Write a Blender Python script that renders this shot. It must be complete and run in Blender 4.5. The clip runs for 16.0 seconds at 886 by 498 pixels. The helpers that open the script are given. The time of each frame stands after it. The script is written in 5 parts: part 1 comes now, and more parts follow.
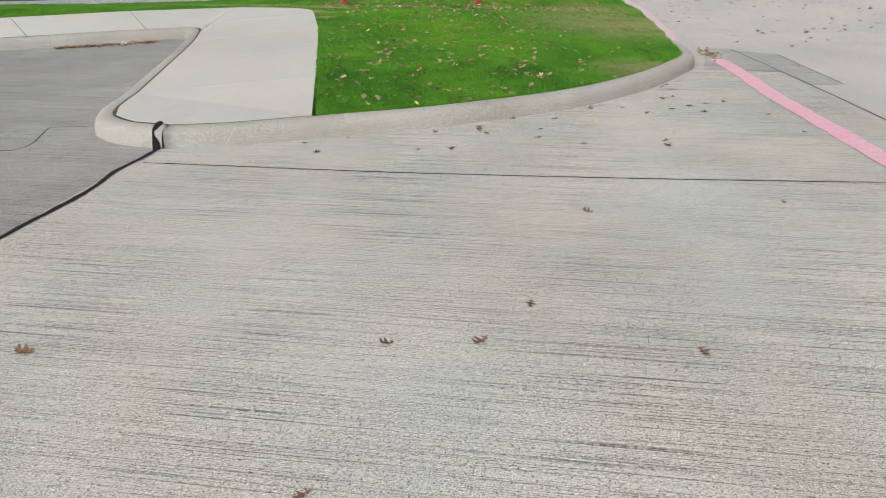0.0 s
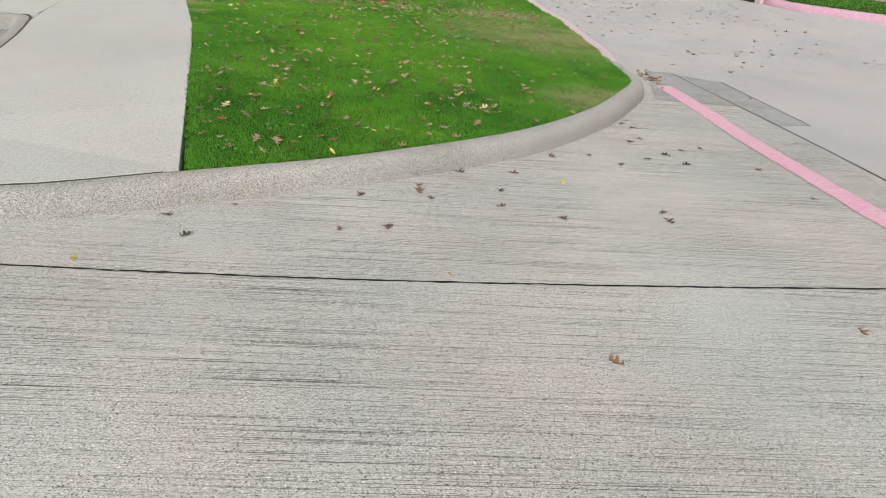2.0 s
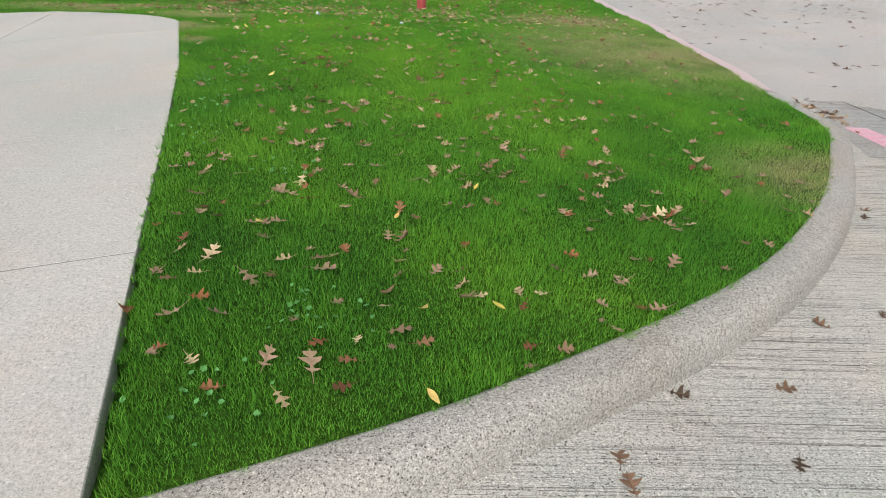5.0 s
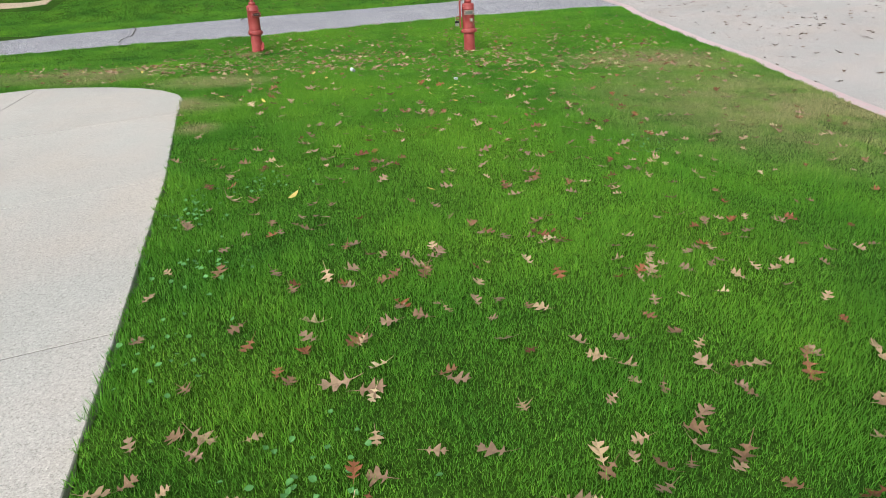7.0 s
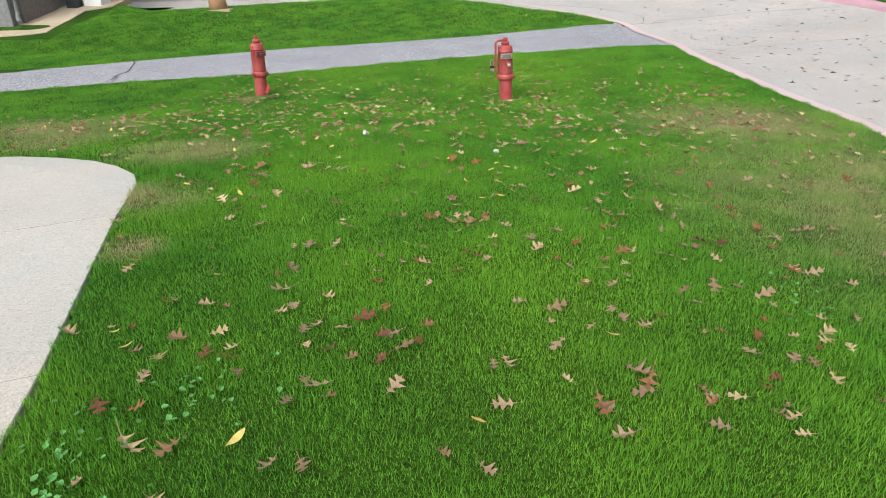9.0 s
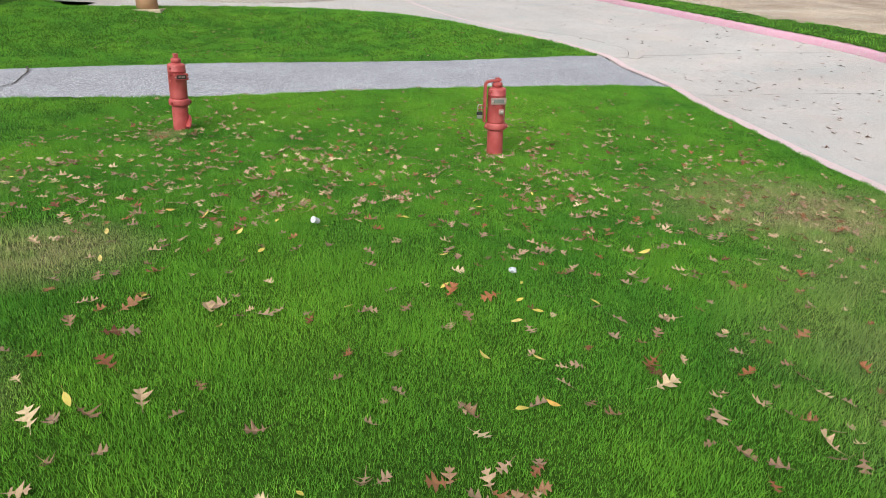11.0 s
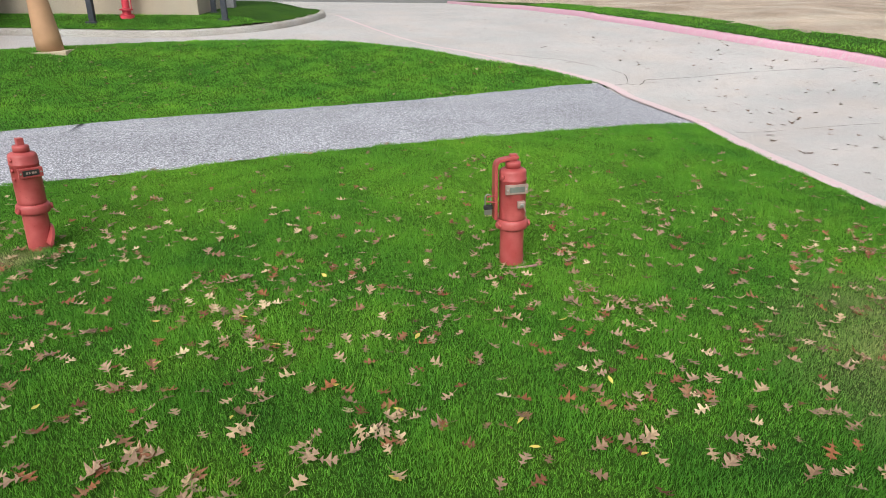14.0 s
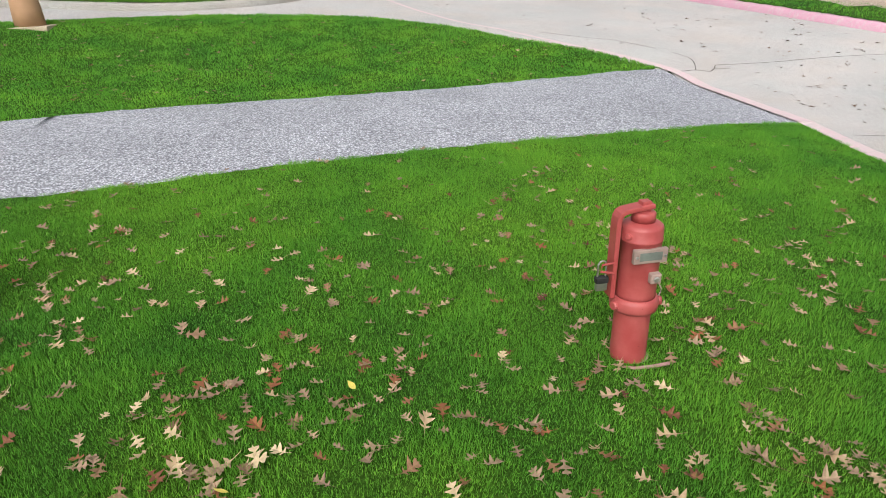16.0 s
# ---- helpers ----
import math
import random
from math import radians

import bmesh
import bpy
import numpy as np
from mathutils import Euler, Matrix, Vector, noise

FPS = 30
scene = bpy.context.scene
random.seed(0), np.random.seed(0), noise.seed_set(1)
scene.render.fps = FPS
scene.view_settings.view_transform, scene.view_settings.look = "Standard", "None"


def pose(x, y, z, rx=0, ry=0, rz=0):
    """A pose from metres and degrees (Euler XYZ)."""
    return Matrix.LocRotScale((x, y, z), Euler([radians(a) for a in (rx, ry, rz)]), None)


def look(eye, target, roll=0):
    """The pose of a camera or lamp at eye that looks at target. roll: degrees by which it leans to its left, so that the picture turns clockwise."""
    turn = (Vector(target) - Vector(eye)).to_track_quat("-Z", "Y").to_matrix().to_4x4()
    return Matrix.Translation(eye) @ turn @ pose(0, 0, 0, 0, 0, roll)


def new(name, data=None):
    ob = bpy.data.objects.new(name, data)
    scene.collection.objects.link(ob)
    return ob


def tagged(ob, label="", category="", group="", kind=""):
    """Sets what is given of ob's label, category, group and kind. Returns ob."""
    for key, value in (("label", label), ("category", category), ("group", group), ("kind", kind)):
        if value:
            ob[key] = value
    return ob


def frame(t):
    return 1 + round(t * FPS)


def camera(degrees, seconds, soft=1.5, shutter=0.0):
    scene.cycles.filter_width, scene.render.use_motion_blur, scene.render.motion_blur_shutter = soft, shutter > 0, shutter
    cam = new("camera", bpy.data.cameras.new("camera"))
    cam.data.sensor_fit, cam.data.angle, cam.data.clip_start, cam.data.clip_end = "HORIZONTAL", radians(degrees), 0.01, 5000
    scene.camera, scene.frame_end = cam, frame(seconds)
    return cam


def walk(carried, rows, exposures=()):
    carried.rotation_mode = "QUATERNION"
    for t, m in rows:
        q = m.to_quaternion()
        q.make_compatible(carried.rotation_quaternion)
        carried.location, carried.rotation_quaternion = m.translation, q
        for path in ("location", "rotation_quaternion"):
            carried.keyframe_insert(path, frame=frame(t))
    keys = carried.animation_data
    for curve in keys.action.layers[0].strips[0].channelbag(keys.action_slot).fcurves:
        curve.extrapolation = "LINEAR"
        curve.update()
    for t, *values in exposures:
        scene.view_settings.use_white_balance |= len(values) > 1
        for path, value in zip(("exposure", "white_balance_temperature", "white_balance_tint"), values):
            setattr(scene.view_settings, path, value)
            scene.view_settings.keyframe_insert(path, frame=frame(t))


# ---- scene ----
cam = camera(71.3, 16.0, soft=0.9)
PATH = [
    (0, (1.518, 0.033, 1.523), (1.27, 1.803, 0.626), -0.5),
    (0.5, (1.326, 0.392, 1.529), (1.278, 2.182, 0.638), 3.7),
    (1, (1.248, 0.788, 1.506), (1.205, 2.582, 0.624), 0.3),
    (1.5, (1.173, 1.216, 1.522), (1.054, 2.996, 0.618), -0.9),
    (2, (1.06, 1.636, 1.524), (1.163, 3.413, 0.612), 4.2),
    (2.5, (1.022, 2.063, 1.477), (1.128, 3.834, 0.553), 1.0),
    (3, (0.938, 2.511, 1.503), (0.917, 4.304, 0.618), 1.8),
    (3.2, (0.912, 2.648, 1.489), (0.886, 4.453, 0.628), 1.7),
    (5.3, (0.386, 4.449, 1.433), (0.422, 6.198, 0.464), 1.9),
    (5.5, (0.31, 4.659, 1.424), (0.283, 6.396, 0.434), 1.6),
    (6, (0.206, 5.076, 1.461), (0.127, 6.85, 0.54), 2.4),
    (6.5, (0.114, 5.497, 1.499), (0.147, 7.331, 0.704), 0.5),
    (7, (0.128, 6.004, 1.539), (0.047, 7.799, 0.66), -1.8),
    (7.5, (0.053, 6.334, 1.597), (-0.053, 8.128, 0.718), -2.2),
    (8, (-0.082, 6.777, 1.631), (-0.113, 8.569, 0.743), 1.3),
    (8.5, (-0.027, 7.202, 1.617), (-0.014, 8.998, 0.737), -0.7),
    (9, (-0.053, 7.642, 1.644), (-0.192, 9.461, 0.825), -1.2),
    (9.2, (-0.091, 7.82, 1.64), (-0.186, 9.659, 0.859), 2.6),
    (11.3, (-0.431, 9.818, 1.716), (-0.362, 11.653, 0.924), 1.9),
    (11.5, (-0.421, 9.986, 1.706), (-0.342, 11.82, 0.911), -0.6),
    (12, (-0.448, 10.435, 1.728), (-0.477, 12.268, 0.929), -0.7),
    (12.5, (-0.565, 10.831, 1.753), (-0.521, 12.647, 0.917), 1.5),
    (13, (-0.577, 11.172, 1.767), (-0.429, 12.973, 0.909), 1.2),
    (13.5, (-0.486, 11.573, 1.785), (-0.333, 13.409, 1.005), -1.2),
    (14, (-0.594, 11.938, 1.81), (-0.459, 13.788, 1.064), 0.6),
    (14.5, (-0.597, 12.313, 1.798), (-0.389, 14.148, 1.03), 0.9),
    (15, (-0.621, 12.692, 1.802), (-0.595, 14.553, 1.07), -1.9),
    (15.5, (-0.748, 13.098, 1.767), (-0.743, 14.952, 1.016), 1.1),
    (16, (-0.838, 13.495, 1.741), (-0.74, 15.32, 0.927), 0.9),
]
walk(cam, [(t, look(eye, target, roll)) for t, eye, target, roll in PATH],
     exposures=((0, 0.0), (3, 0.05), (6, 0.12), (9, 0.34), (12, 0.34), (16, 0.34)))

# ---- light ----
world = bpy.data.worlds.new("overcast_sky")
scene.world = world
world.use_nodes = True
wn = world.node_tree
wn.nodes.clear()
w_out = wn.nodes.new("ShaderNodeOutputWorld")
w_bg = wn.nodes.new("ShaderNodeBackground")
w_sky = wn.nodes.new("ShaderNodeTexSky")
w_sky.sky_type = "NISHITA"
w_sky.sun_disc = False
w_sky.sun_elevation, w_sky.sun_rotation = radians(42), radians(200)
w_sky.air_density, w_sky.dust_density, w_sky.ozone_density = 1.0, 6.0, 1.0
w_hs = wn.nodes.new("ShaderNodeHueSaturation")
w_hs.inputs["Saturation"].default_value = 0.25
wn.links.new(w_sky.outputs[0], w_hs.inputs["Color"])
wn.links.new(w_hs.outputs[0], w_bg.inputs["Color"])
w_bg.inputs["Strength"].default_value = 0.15
wn.links.new(w_bg.outputs[0], w_out.inputs["Surface"])

sun_data = bpy.data.lights.new("sun", "SUN")
sun_data.energy, sun_data.angle, sun_data.color = 0.8, radians(60), (1.0, 0.97, 0.93)
sun = new("sun", sun_data)
sun.matrix_world = look((-6, -12, 20), (0, 8, 0))


# ---- materials ----
class Mat:
    """A small node-graph helper round one Principled material."""

    def __init__(self, name, rough=0.8, metal=0.0, spec=0.3):
        self.m = bpy.data.materials.new(name)
        self.m.use_nodes = True
        self.t = self.m.node_tree
        self.b = self.t.nodes["Principled BSDF"]
        self.b.inputs["Roughness"].default_value = rough
        self.b.inputs["Metallic"].default_value = metal
        self.b.inputs["Specular IOR Level"].default_value = spec
        self.tc = self.t.nodes.new("ShaderNodeNewGeometry")

    def node(self, kind, **kw):
        n = self.t.nodes.new(kind)
        for k, v in kw.items():
            n.inputs[k].default_value = v
        return n

    def link(self, a, b):
        self.t.links.new(a, b)

    def pos(self, sx=1, sy=1, sz=1):
        n = self.t.nodes.new("ShaderNodeVectorMath")
        n.operation = "MULTIPLY"
        n.inputs[1].default_value = (sx, sy, sz)
        self.link(self.tc.outputs["Position"], n.inputs[0])
        return n.outputs[0]

    def noise(self, scale, detail=3, rough=0.55, vec=None):
        n = self.node("ShaderNodeTexNoise", Scale=scale, Detail=detail, Roughness=rough)
        self.link(vec or self.pos(), n.inputs["Vector"])
        return n.outputs["Fac"]

    def scaled(self, value, f):
        n = self.t.nodes.new("ShaderNodeMath")
        n.operation = "MULTIPLY"
        self.link(value, n.inputs[0])
        n.inputs[1].default_value = f
        return n.outputs[0]

    def voronoi(self, scale, vec=None):
        n = self.node("ShaderNodeTexVoronoi", Scale=scale)
        self.link(vec or self.pos(), n.inputs["Vector"])
        return n

    def ramp(self, fac, *stops):
        n = self.t.nodes.new("ShaderNodeValToRGB")
        e = n.color_ramp.elements
        while len(e) < len(stops):
            e.new(0.5)
        for i, (p, c) in enumerate(stops):
            e[i].position = p
            e[i].color = (*c, 1) if len(c) == 3 else c
        self.link(fac, n.inputs[0])
        return n.outputs[0]

    def mix(self, fac, a, b, blend="MIX"):
        n = self.t.nodes.new("ShaderNodeMix")
        n.data_type, n.blend_type = "RGBA", blend
        for sock, v in ((n.inputs[0], fac), (n.inputs[6], a), (n.inputs[7], b)):
            if isinstance(v, (int, float)):
                sock.default_value = v
            elif isinstance(v, tuple):
                sock.default_value = (*v, 1)
            else:
                self.link(v, sock)
        return n.outputs[2]

    def color(self, c):
        if isinstance(c, tuple):
            self.b.inputs["Base Color"].default_value = (*c, 1)
        else:
            self.link(c, self.b.inputs["Base Color"])
        return self

    def bump(self, height, strength=0.4, dist=0.01):
        n = self.node("ShaderNodeBump", Strength=strength, Distance=dist)
        self.link(height, n.inputs["Height"])
        self.link(n.outputs[0], self.b.inputs["Normal"])
        return self


def concrete(name, light, dark, tined=False, speck=0.35, stain=0.25):
    """Weathered concrete: blotches, exposed aggregate and pores, and a transverse broom finish where tined."""
    k = Mat(name, 0.9, 0, 0.25)
    big = k.noise(0.55, 4, 0.6)
    c = k.mix(k.ramp(big, (0.35, (0, 0, 0)), (0.68, (1, 1, 1))), dark, light)
    hue = k.ramp(k.noise(0.9, 3, 0.6, k.pos(1, 1, 0.2)), (0.35, (0.96, 1.0, 1.01)), (0.52, (1, 1, 1)), (0.66, (1.025, 0.995, 0.965)))
    c = k.mix(1.0, c, hue, "MULTIPLY")
    fine = k.noise(85, 3, 0.75)
    c = k.mix(min(1, 2.2 * stain), c, k.ramp(fine, (0.32, (0.36, 0.34, 0.31)), (0.45, (0.94,) * 3), (0.55, (1.06,) * 3), (0.68, (1.55, 1.55, 1.55))), "MULTIPLY")
    grit = k.noise(190, 2, 0.8)
    c = k.mix(min(1, 1.7 * speck), c, k.ramp(grit, (0.33, (0.42, 0.40, 0.37)), (0.47, (0.98,) * 3), (0.56, (1.05,) * 3), (0.68, (1.55,) * 3)), "MULTIPLY")
    v = k.voronoi(135)
    stones = k.ramp(v.outputs["Color"], (0.0, (0.30, 0.28, 0.25)), (0.45, (0.9, 0.88, 0.85)), (1.0, (1.75, 1.72, 1.68)))
    c = k.mix(k.ramp(v.outputs["Distance"], (0.18, (min(1, 1.8 * speck),) * 3), (0.42, (0, 0, 0))), c, k.mix(1.0, c, stones, "MULTIPLY"))
    for scale, r, tone in ((62, 0.15, 0.2), (110, 0.19, 0.25), (165, 0.22, 0.32), (140, 0.2, 1.5)):
        pv = k.voronoi(scale)
        some = k.ramp(pv.outputs["Color"], (0.40, (0, 0, 0)), (0.42, (1, 1, 1)))
        pores = k.mix(1.0, some, k.ramp(pv.outputs["Distance"], (r, (1, 1, 1)), (r + 0.08, (0, 0, 0))), "MULTIPLY")
        c = k.mix(k.mix(1.0, pores, (min(1, 2.4 * speck),) * 3, "MULTIPLY"), c, k.mix(1.0, c, (tone,) * 3, "MULTIPLY"))
    h = fine
    if tined:
        lines = k.noise(1.0, 1, 0.5, k.pos(0.8, 150, 0.0))
        groove = k.ramp(lines, (0.36, (0.32, 0.31, 0.30)), (0.41, (1, 1, 1)))
        thin = k.noise(1.0, 1, 0.5, k.pos(1.2, 260, 0.0))
        groove = k.mix(1.0, groove, k.ramp(thin, (0.36, (0.40,) * 3), (0.43, (1, 1, 1))), "MULTIPLY")
        worn = k.ramp(k.noise(1.3, 3, 0.6, k.pos(0.5, 1.4, 0)), (0.34, (0.40,) * 3), (0.56, (1.0,) * 3))
        broken = k.ramp(k.noise(45, 2, 0.6), (0.38, (0.3,) * 3), (0.52, (1, 1, 1)))
        soft = k.mix(k.mix(1.0, worn, broken, "MULTIPLY"), (1, 1, 1), groove)
        c = k.mix(0.95, c, soft, "MULTIPLY")
        h = k.mix(0.5, fine, soft)
    k.color(c).bump(h, 0.45, 0.006)
    return k.m


M_ROAD = concrete("broomed_road_concrete", (0.545, 0.532, 0.492), (0.455, 0.447, 0.416), tined=True, speck=0.55)
M_ROAD_GREY = concrete("grey_road_concrete", (0.42, 0.415, 0.40), (0.34, 0.335, 0.325), tined=True)
M_ROAD_FAR = concrete("plain_road_concrete", (0.50, 0.48, 0.465), (0.43, 0.415, 0.405), speck=0.22, stain=0.33)
M_PAD = concrete("pavement_concrete", (0.52, 0.508, 0.475), (0.455, 0.445, 0.415), speck=0.16, stain=0.2)
M_KERB = concrete("kerb_concrete", (0.44, 0.428, 0.40), (0.335, 0.32, 0.29), speck=0.42, stain=0.35)
M_LOT = concrete("parking_concrete", (0.38, 0.375, 0.36), (0.26, 0.26, 0.255), tined=True)
M_STUCCO = concrete("tan_stucco", (0.46, 0.40, 0.32), (0.40, 0.345, 0.275), speck=0.1, stain=0.2)
M_TANWALK = concrete("tan_walk_concrete", (0.52, 0.43, 0.32), (0.43, 0.35, 0.26), speck=0.15, stain=0.2)


def asphalt():
    k = Mat("aged_asphalt", 0.9, 0, 0.25)
    v = k.voronoi(58)
    stone = k.ramp(v.outputs["Color"], (0.0, (0.27, 0.277, 0.305)), (0.5, (0.52, 0.535, 0.585)), (1.0, (0.78, 0.80, 0.86)))
    gap = k.ramp(v.outputs["Distance"], (0.30, (1, 1, 1)), (0.62, (0.45, 0.45, 0.46)))
    c = k.mix(1.0, stone, gap, "MULTIPLY")
    c = k.mix(0.6, c, k.ramp(k.noise(1.1, 4), (0.3, (0.75,) * 3), (0.7, (1.1,) * 3)), "MULTIPLY")
    c = k.mix(0.6, c, k.ramp(k.noise(28, 3, 0.7), (0.32, (0.45,) * 3), (0.6, (1.15,) * 3)), "MULTIPLY")
    k.color(c).bump(v.outputs["Distance"], 0.5, 0.006)
    return k.m


def worn_paint(name, paint, under, keep=0.5, rough=0.75, comb=False):
    """Road paint worn through to the concrete; combed by the broom grooves where asked."""
    k = Mat(name, rough, 0, 0.3)
    wear = k.noise(9, 5, 0.7, k.pos(1, 3, 1))
    if comb:
        rows = k.noise(1.0, 2, 0.6, k.pos(2.5, 42, 0))
        wear = k.mix(0.55, wear, rows)
    c = k.mix(k.ramp(wear, (keep - 0.08, (1, 1, 1)), (keep + 0.1, (0, 0, 0))), under, paint)
    c = k.mix(0.5, c, k.ramp(k.noise(40, 4), (0.3, (0.7,) * 3), (0.7, (1.15,) * 3)), "MULTIPLY")
    k.color(c).bump(k.noise(60), 0.3, 0.004)
    return k.m


def metal_paint(name, a, b, rough=0.45, scale=9):
    """Chalky, faded enamel on cast iron."""
    k = Mat(name, rough, 0, 0.4)
    c = k.mix(k.ramp(k.noise(scale, 4, 0.6), (0.35, (0, 0, 0)), (0.7, (1, 1, 1))), a, b)
    chips = k.ramp(k.noise(38, 3, 0.6), (0.69, (0, 0, 0)), (0.75, (1, 1, 1)))
    c = k.mix(chips, c, tuple(0.45 * v for v in a))
    k.color(c).bump(k.noise(60, 4), 0.25, 0.002)
    return k.m


def plain(name, c, rough=0.6, metal=0.0, var=0.25, scale=12):
    k = Mat(name, rough, metal, 0.35)
    k.color(k.mix(1.0, c, k.ramp(k.noise(scale, 4), (0.25, (1 - var,) * 3), (0.75, (1 + var,) * 3)), "MULTIPLY"))
    k.bump(k.noise(scale * 5, 3), 0.2, 0.003)
    return k.m


def lawn_tint(k):
    """Patches of deep green, yellow green and straw across the turf."""
    n = k.noise(0.9, 5, 0.65, k.pos(1, 1, 0))
    c = k.ramp(n, (0.30, (0.077, 0.252, 0.033)), (0.5, (0.130, 0.345, 0.038)), (0.72, (0.208, 0.440, 0.046)))
    lush = None
    for (x, y), r in (((0.15, 9.9), 1.5), ((0.6, 17.9), 2.2), ((-2.6, 18.3), 1.6), ((-1.0, 12.0), 1.2), ((1.2, 8.6), 1.0)):
        d = k.node("ShaderNodeVectorMath")
        d.operation = "DISTANCE"
        k.link(k.pos(1, 0.75, 0), d.inputs[0])
        d.inputs[1].default_value = (x, 0.75 * y, 0)
        spot = k.ramp(k.scaled(d.outputs["Value"], 0.5 / r), (0.05, (0.55,) * 3), (0.5, (0, 0, 0)))
        lush = spot if lush is None else k.mix(1.0, lush, spot, "LIGHTEN")
    c = k.mix(lush, c, (0.235, 0.47, 0.045))
    dry = None
    for (x, y), r in (((3.1, 11.6), 2.3), ((2.6, 14.2), 1.5), ((-2.4, 12.5), 0.6), ((-4.5, 13.4), 1.3), ((2.9, 7.6), 0.85), ((-3.4, 16.2), 0.3), ((-2.15, 11.15), 0.45), ((-1.85, 10.4), 0.22), ((-2.6, 12.4), 0.6), ((-4.0, 12.9), 0.8)):
        d = k.node("ShaderNodeVectorMath")
        d.operation = "DISTANCE"
        k.link(k.pos(1, 1, 0), d.inputs[0])
        d.inputs[1].default_value = (x, y, 0)
        spot = k.ramp(k.scaled(d.outputs["Value"], 0.5 / r), (0.12, (1, 1, 1)), (0.5, (0, 0, 0)))
        dry = spot if dry is None else k.mix(1.0, dry, spot, "LIGHTEN")
    straw = k.mix(1.0, dry, k.ramp(k.noise(1.6, 5, 0.75, k.pos(1, 1, 0)), (0.28, (0, 0, 0)), (0.54, (0.92,) * 3)), "MULTIPLY")
    return k.mix(straw, c, (0.44, 0.405, 0.225))


def turf():
    k = Mat("shaded_turf_ground", 0.95, 0, 0.1)
    # lawn tint, mottled and darkened to paint in the shade between the blades
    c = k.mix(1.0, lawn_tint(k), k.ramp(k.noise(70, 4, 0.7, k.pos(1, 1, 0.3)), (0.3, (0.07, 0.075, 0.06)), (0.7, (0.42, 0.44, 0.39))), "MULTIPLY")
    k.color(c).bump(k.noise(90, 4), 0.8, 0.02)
    return k.m


def blades():
    k = Mat("grass_blade", 0.55, 0, 0.25)
    r = k.tc.outputs["Random Per Island"]
    c = k.mix(1.0, lawn_tint(k), k.ramp(r, (0.0, (0.62, 0.72, 0.62)), (0.55, (0.95, 1.05, 0.90)), (0.92, (1.20, 1.24, 1.04)), (1.0, (1.9, 1.5, 1.7))), "MULTIPLY")
    k.color(c)
    tr = k.node("ShaderNodeBsdfTranslucent")
    k.link(c, tr.inputs["Color"])
    ms = k.node("ShaderNodeMixShader", Fac=0.32)
    k.link(k.b.outputs[0], ms.inputs[1])
    k.link(tr.outputs[0], ms.inputs[2])
    k.link(ms.outputs[0], k.t.nodes["Material Output"].inputs["Surface"])
    return k.m


def dry_leaf(name, stops, per_island=False):
    k = Mat(name, 0.65, 0, 0.3)
    if per_island:
        r = k.tc.outputs["Random Per Island"]
    else:
        r = k.t.nodes.new("ShaderNodeObjectInfo").outputs["Random"]
    c = k.ramp(r, *stops)
    c = k.mix(0.7, c, k.ramp(k.noise(60, 3), (0.3, (0.7, 0.66, 0.62)), (0.7, (1.15, 1.12, 1.1))), "MULTIPLY")
    k.color(c)
    return k.m


LEAF_TONES = ((0.0, (0.12, 0.05, 0.028)), (0.14, (0.27, 0.11, 0.045)), (0.26, (0.22, 0.135, 0.075)), (0.48, (0.25, 0.175, 0.115)),
              (0.68, (0.33, 0.24, 0.155)), (0.90, (0.42, 0.315, 0.185)), (1.0, (0.55, 0.45, 0.28)))
DARK_TONES = ((0.0, (0.07, 0.05, 0.035)), (0.6, (0.14, 0.09, 0.06)), (1.0, (0.22, 0.13, 0.08)))
M_COLUMN = plain("tan_brown_paint", (0.42, 0.25, 0.145), 0.7, 0, 0.12, 3)
M_ASPHALT = asphalt()
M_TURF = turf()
M_BLADE = blades()
M_LEAF = dry_leaf("dry_oak_leaf", LEAF_TONES)
M_LEAVES = dry_leaf("dry_oak_leaves", LEAF_TONES, True)
M_LITTERDARK = dry_leaf("dark_oak_leaves", DARK_TONES, True)
M_DARKLEAF = dry_leaf("dark_oak_leaf", DARK_TONES)
M_YELLOW = dry_leaf("yellow_leaf", ((0, (0.58, 0.50, 0.10)), (0.7, (0.55, 0.46, 0.16)), (1, (0.60, 0.36, 0.08))))
M_PINK = worn_paint("faded_pink_lane_paint", (0.74, 0.33, 0.47), (0.62, 0.49, 0.50), 0.50, comb=True)
M_PINKKERB = worn_paint("faded_pink_kerb_paint", (0.62, 0.45, 0.48), (0.56, 0.50, 0.485), 0.50)
M_PINKFAR = worn_paint("pink_kerb_paint", (0.56, 0.31, 0.40), (0.52, 0.43, 0.45), 0.56)
M_WHITELINE = worn_paint("worn_white_paint", (0.72, 0.70, 0.68), (0.5, 0.48, 0.45), 0.6)
M_RED = metal_paint("faded_red_enamel", (0.33, 0.055, 0.054), (0.41, 0.092, 0.088))
M_CHALK = metal_paint("chalky_pink_enamel", (0.30, 0.15, 0.14), (0.40, 0.26, 0.24), 0.8)
M_REDPIPE = metal_paint("bright_red_enamel", (0.45, 0.03, 0.05), (0.55, 0.06, 0.09))
M_STEEL = plain("galvanised_steel", (0.45, 0.44, 0.42), 0.4, 0.9)
M_DARKSTEEL = plain("dark_painted_steel", (0.035, 0.042, 0.055), 0.5)
M_TAR = plain("black_joint_sealant", (0.008, 0.008, 0.008), 0.95)
# rubber of the padlock cap, and the painted shade in the drain slot
M_BLACK = plain("black_rubber_and_slot_shade", (0.02, 0.02, 0.02), 0.6)
M_GLASS = plain("dark_sight_glass", (0.16, 0.18, 0.16), 0.15)
M_PLATE = plain("pale_name_plate", (0.30, 0.22, 0.19), 0.5)
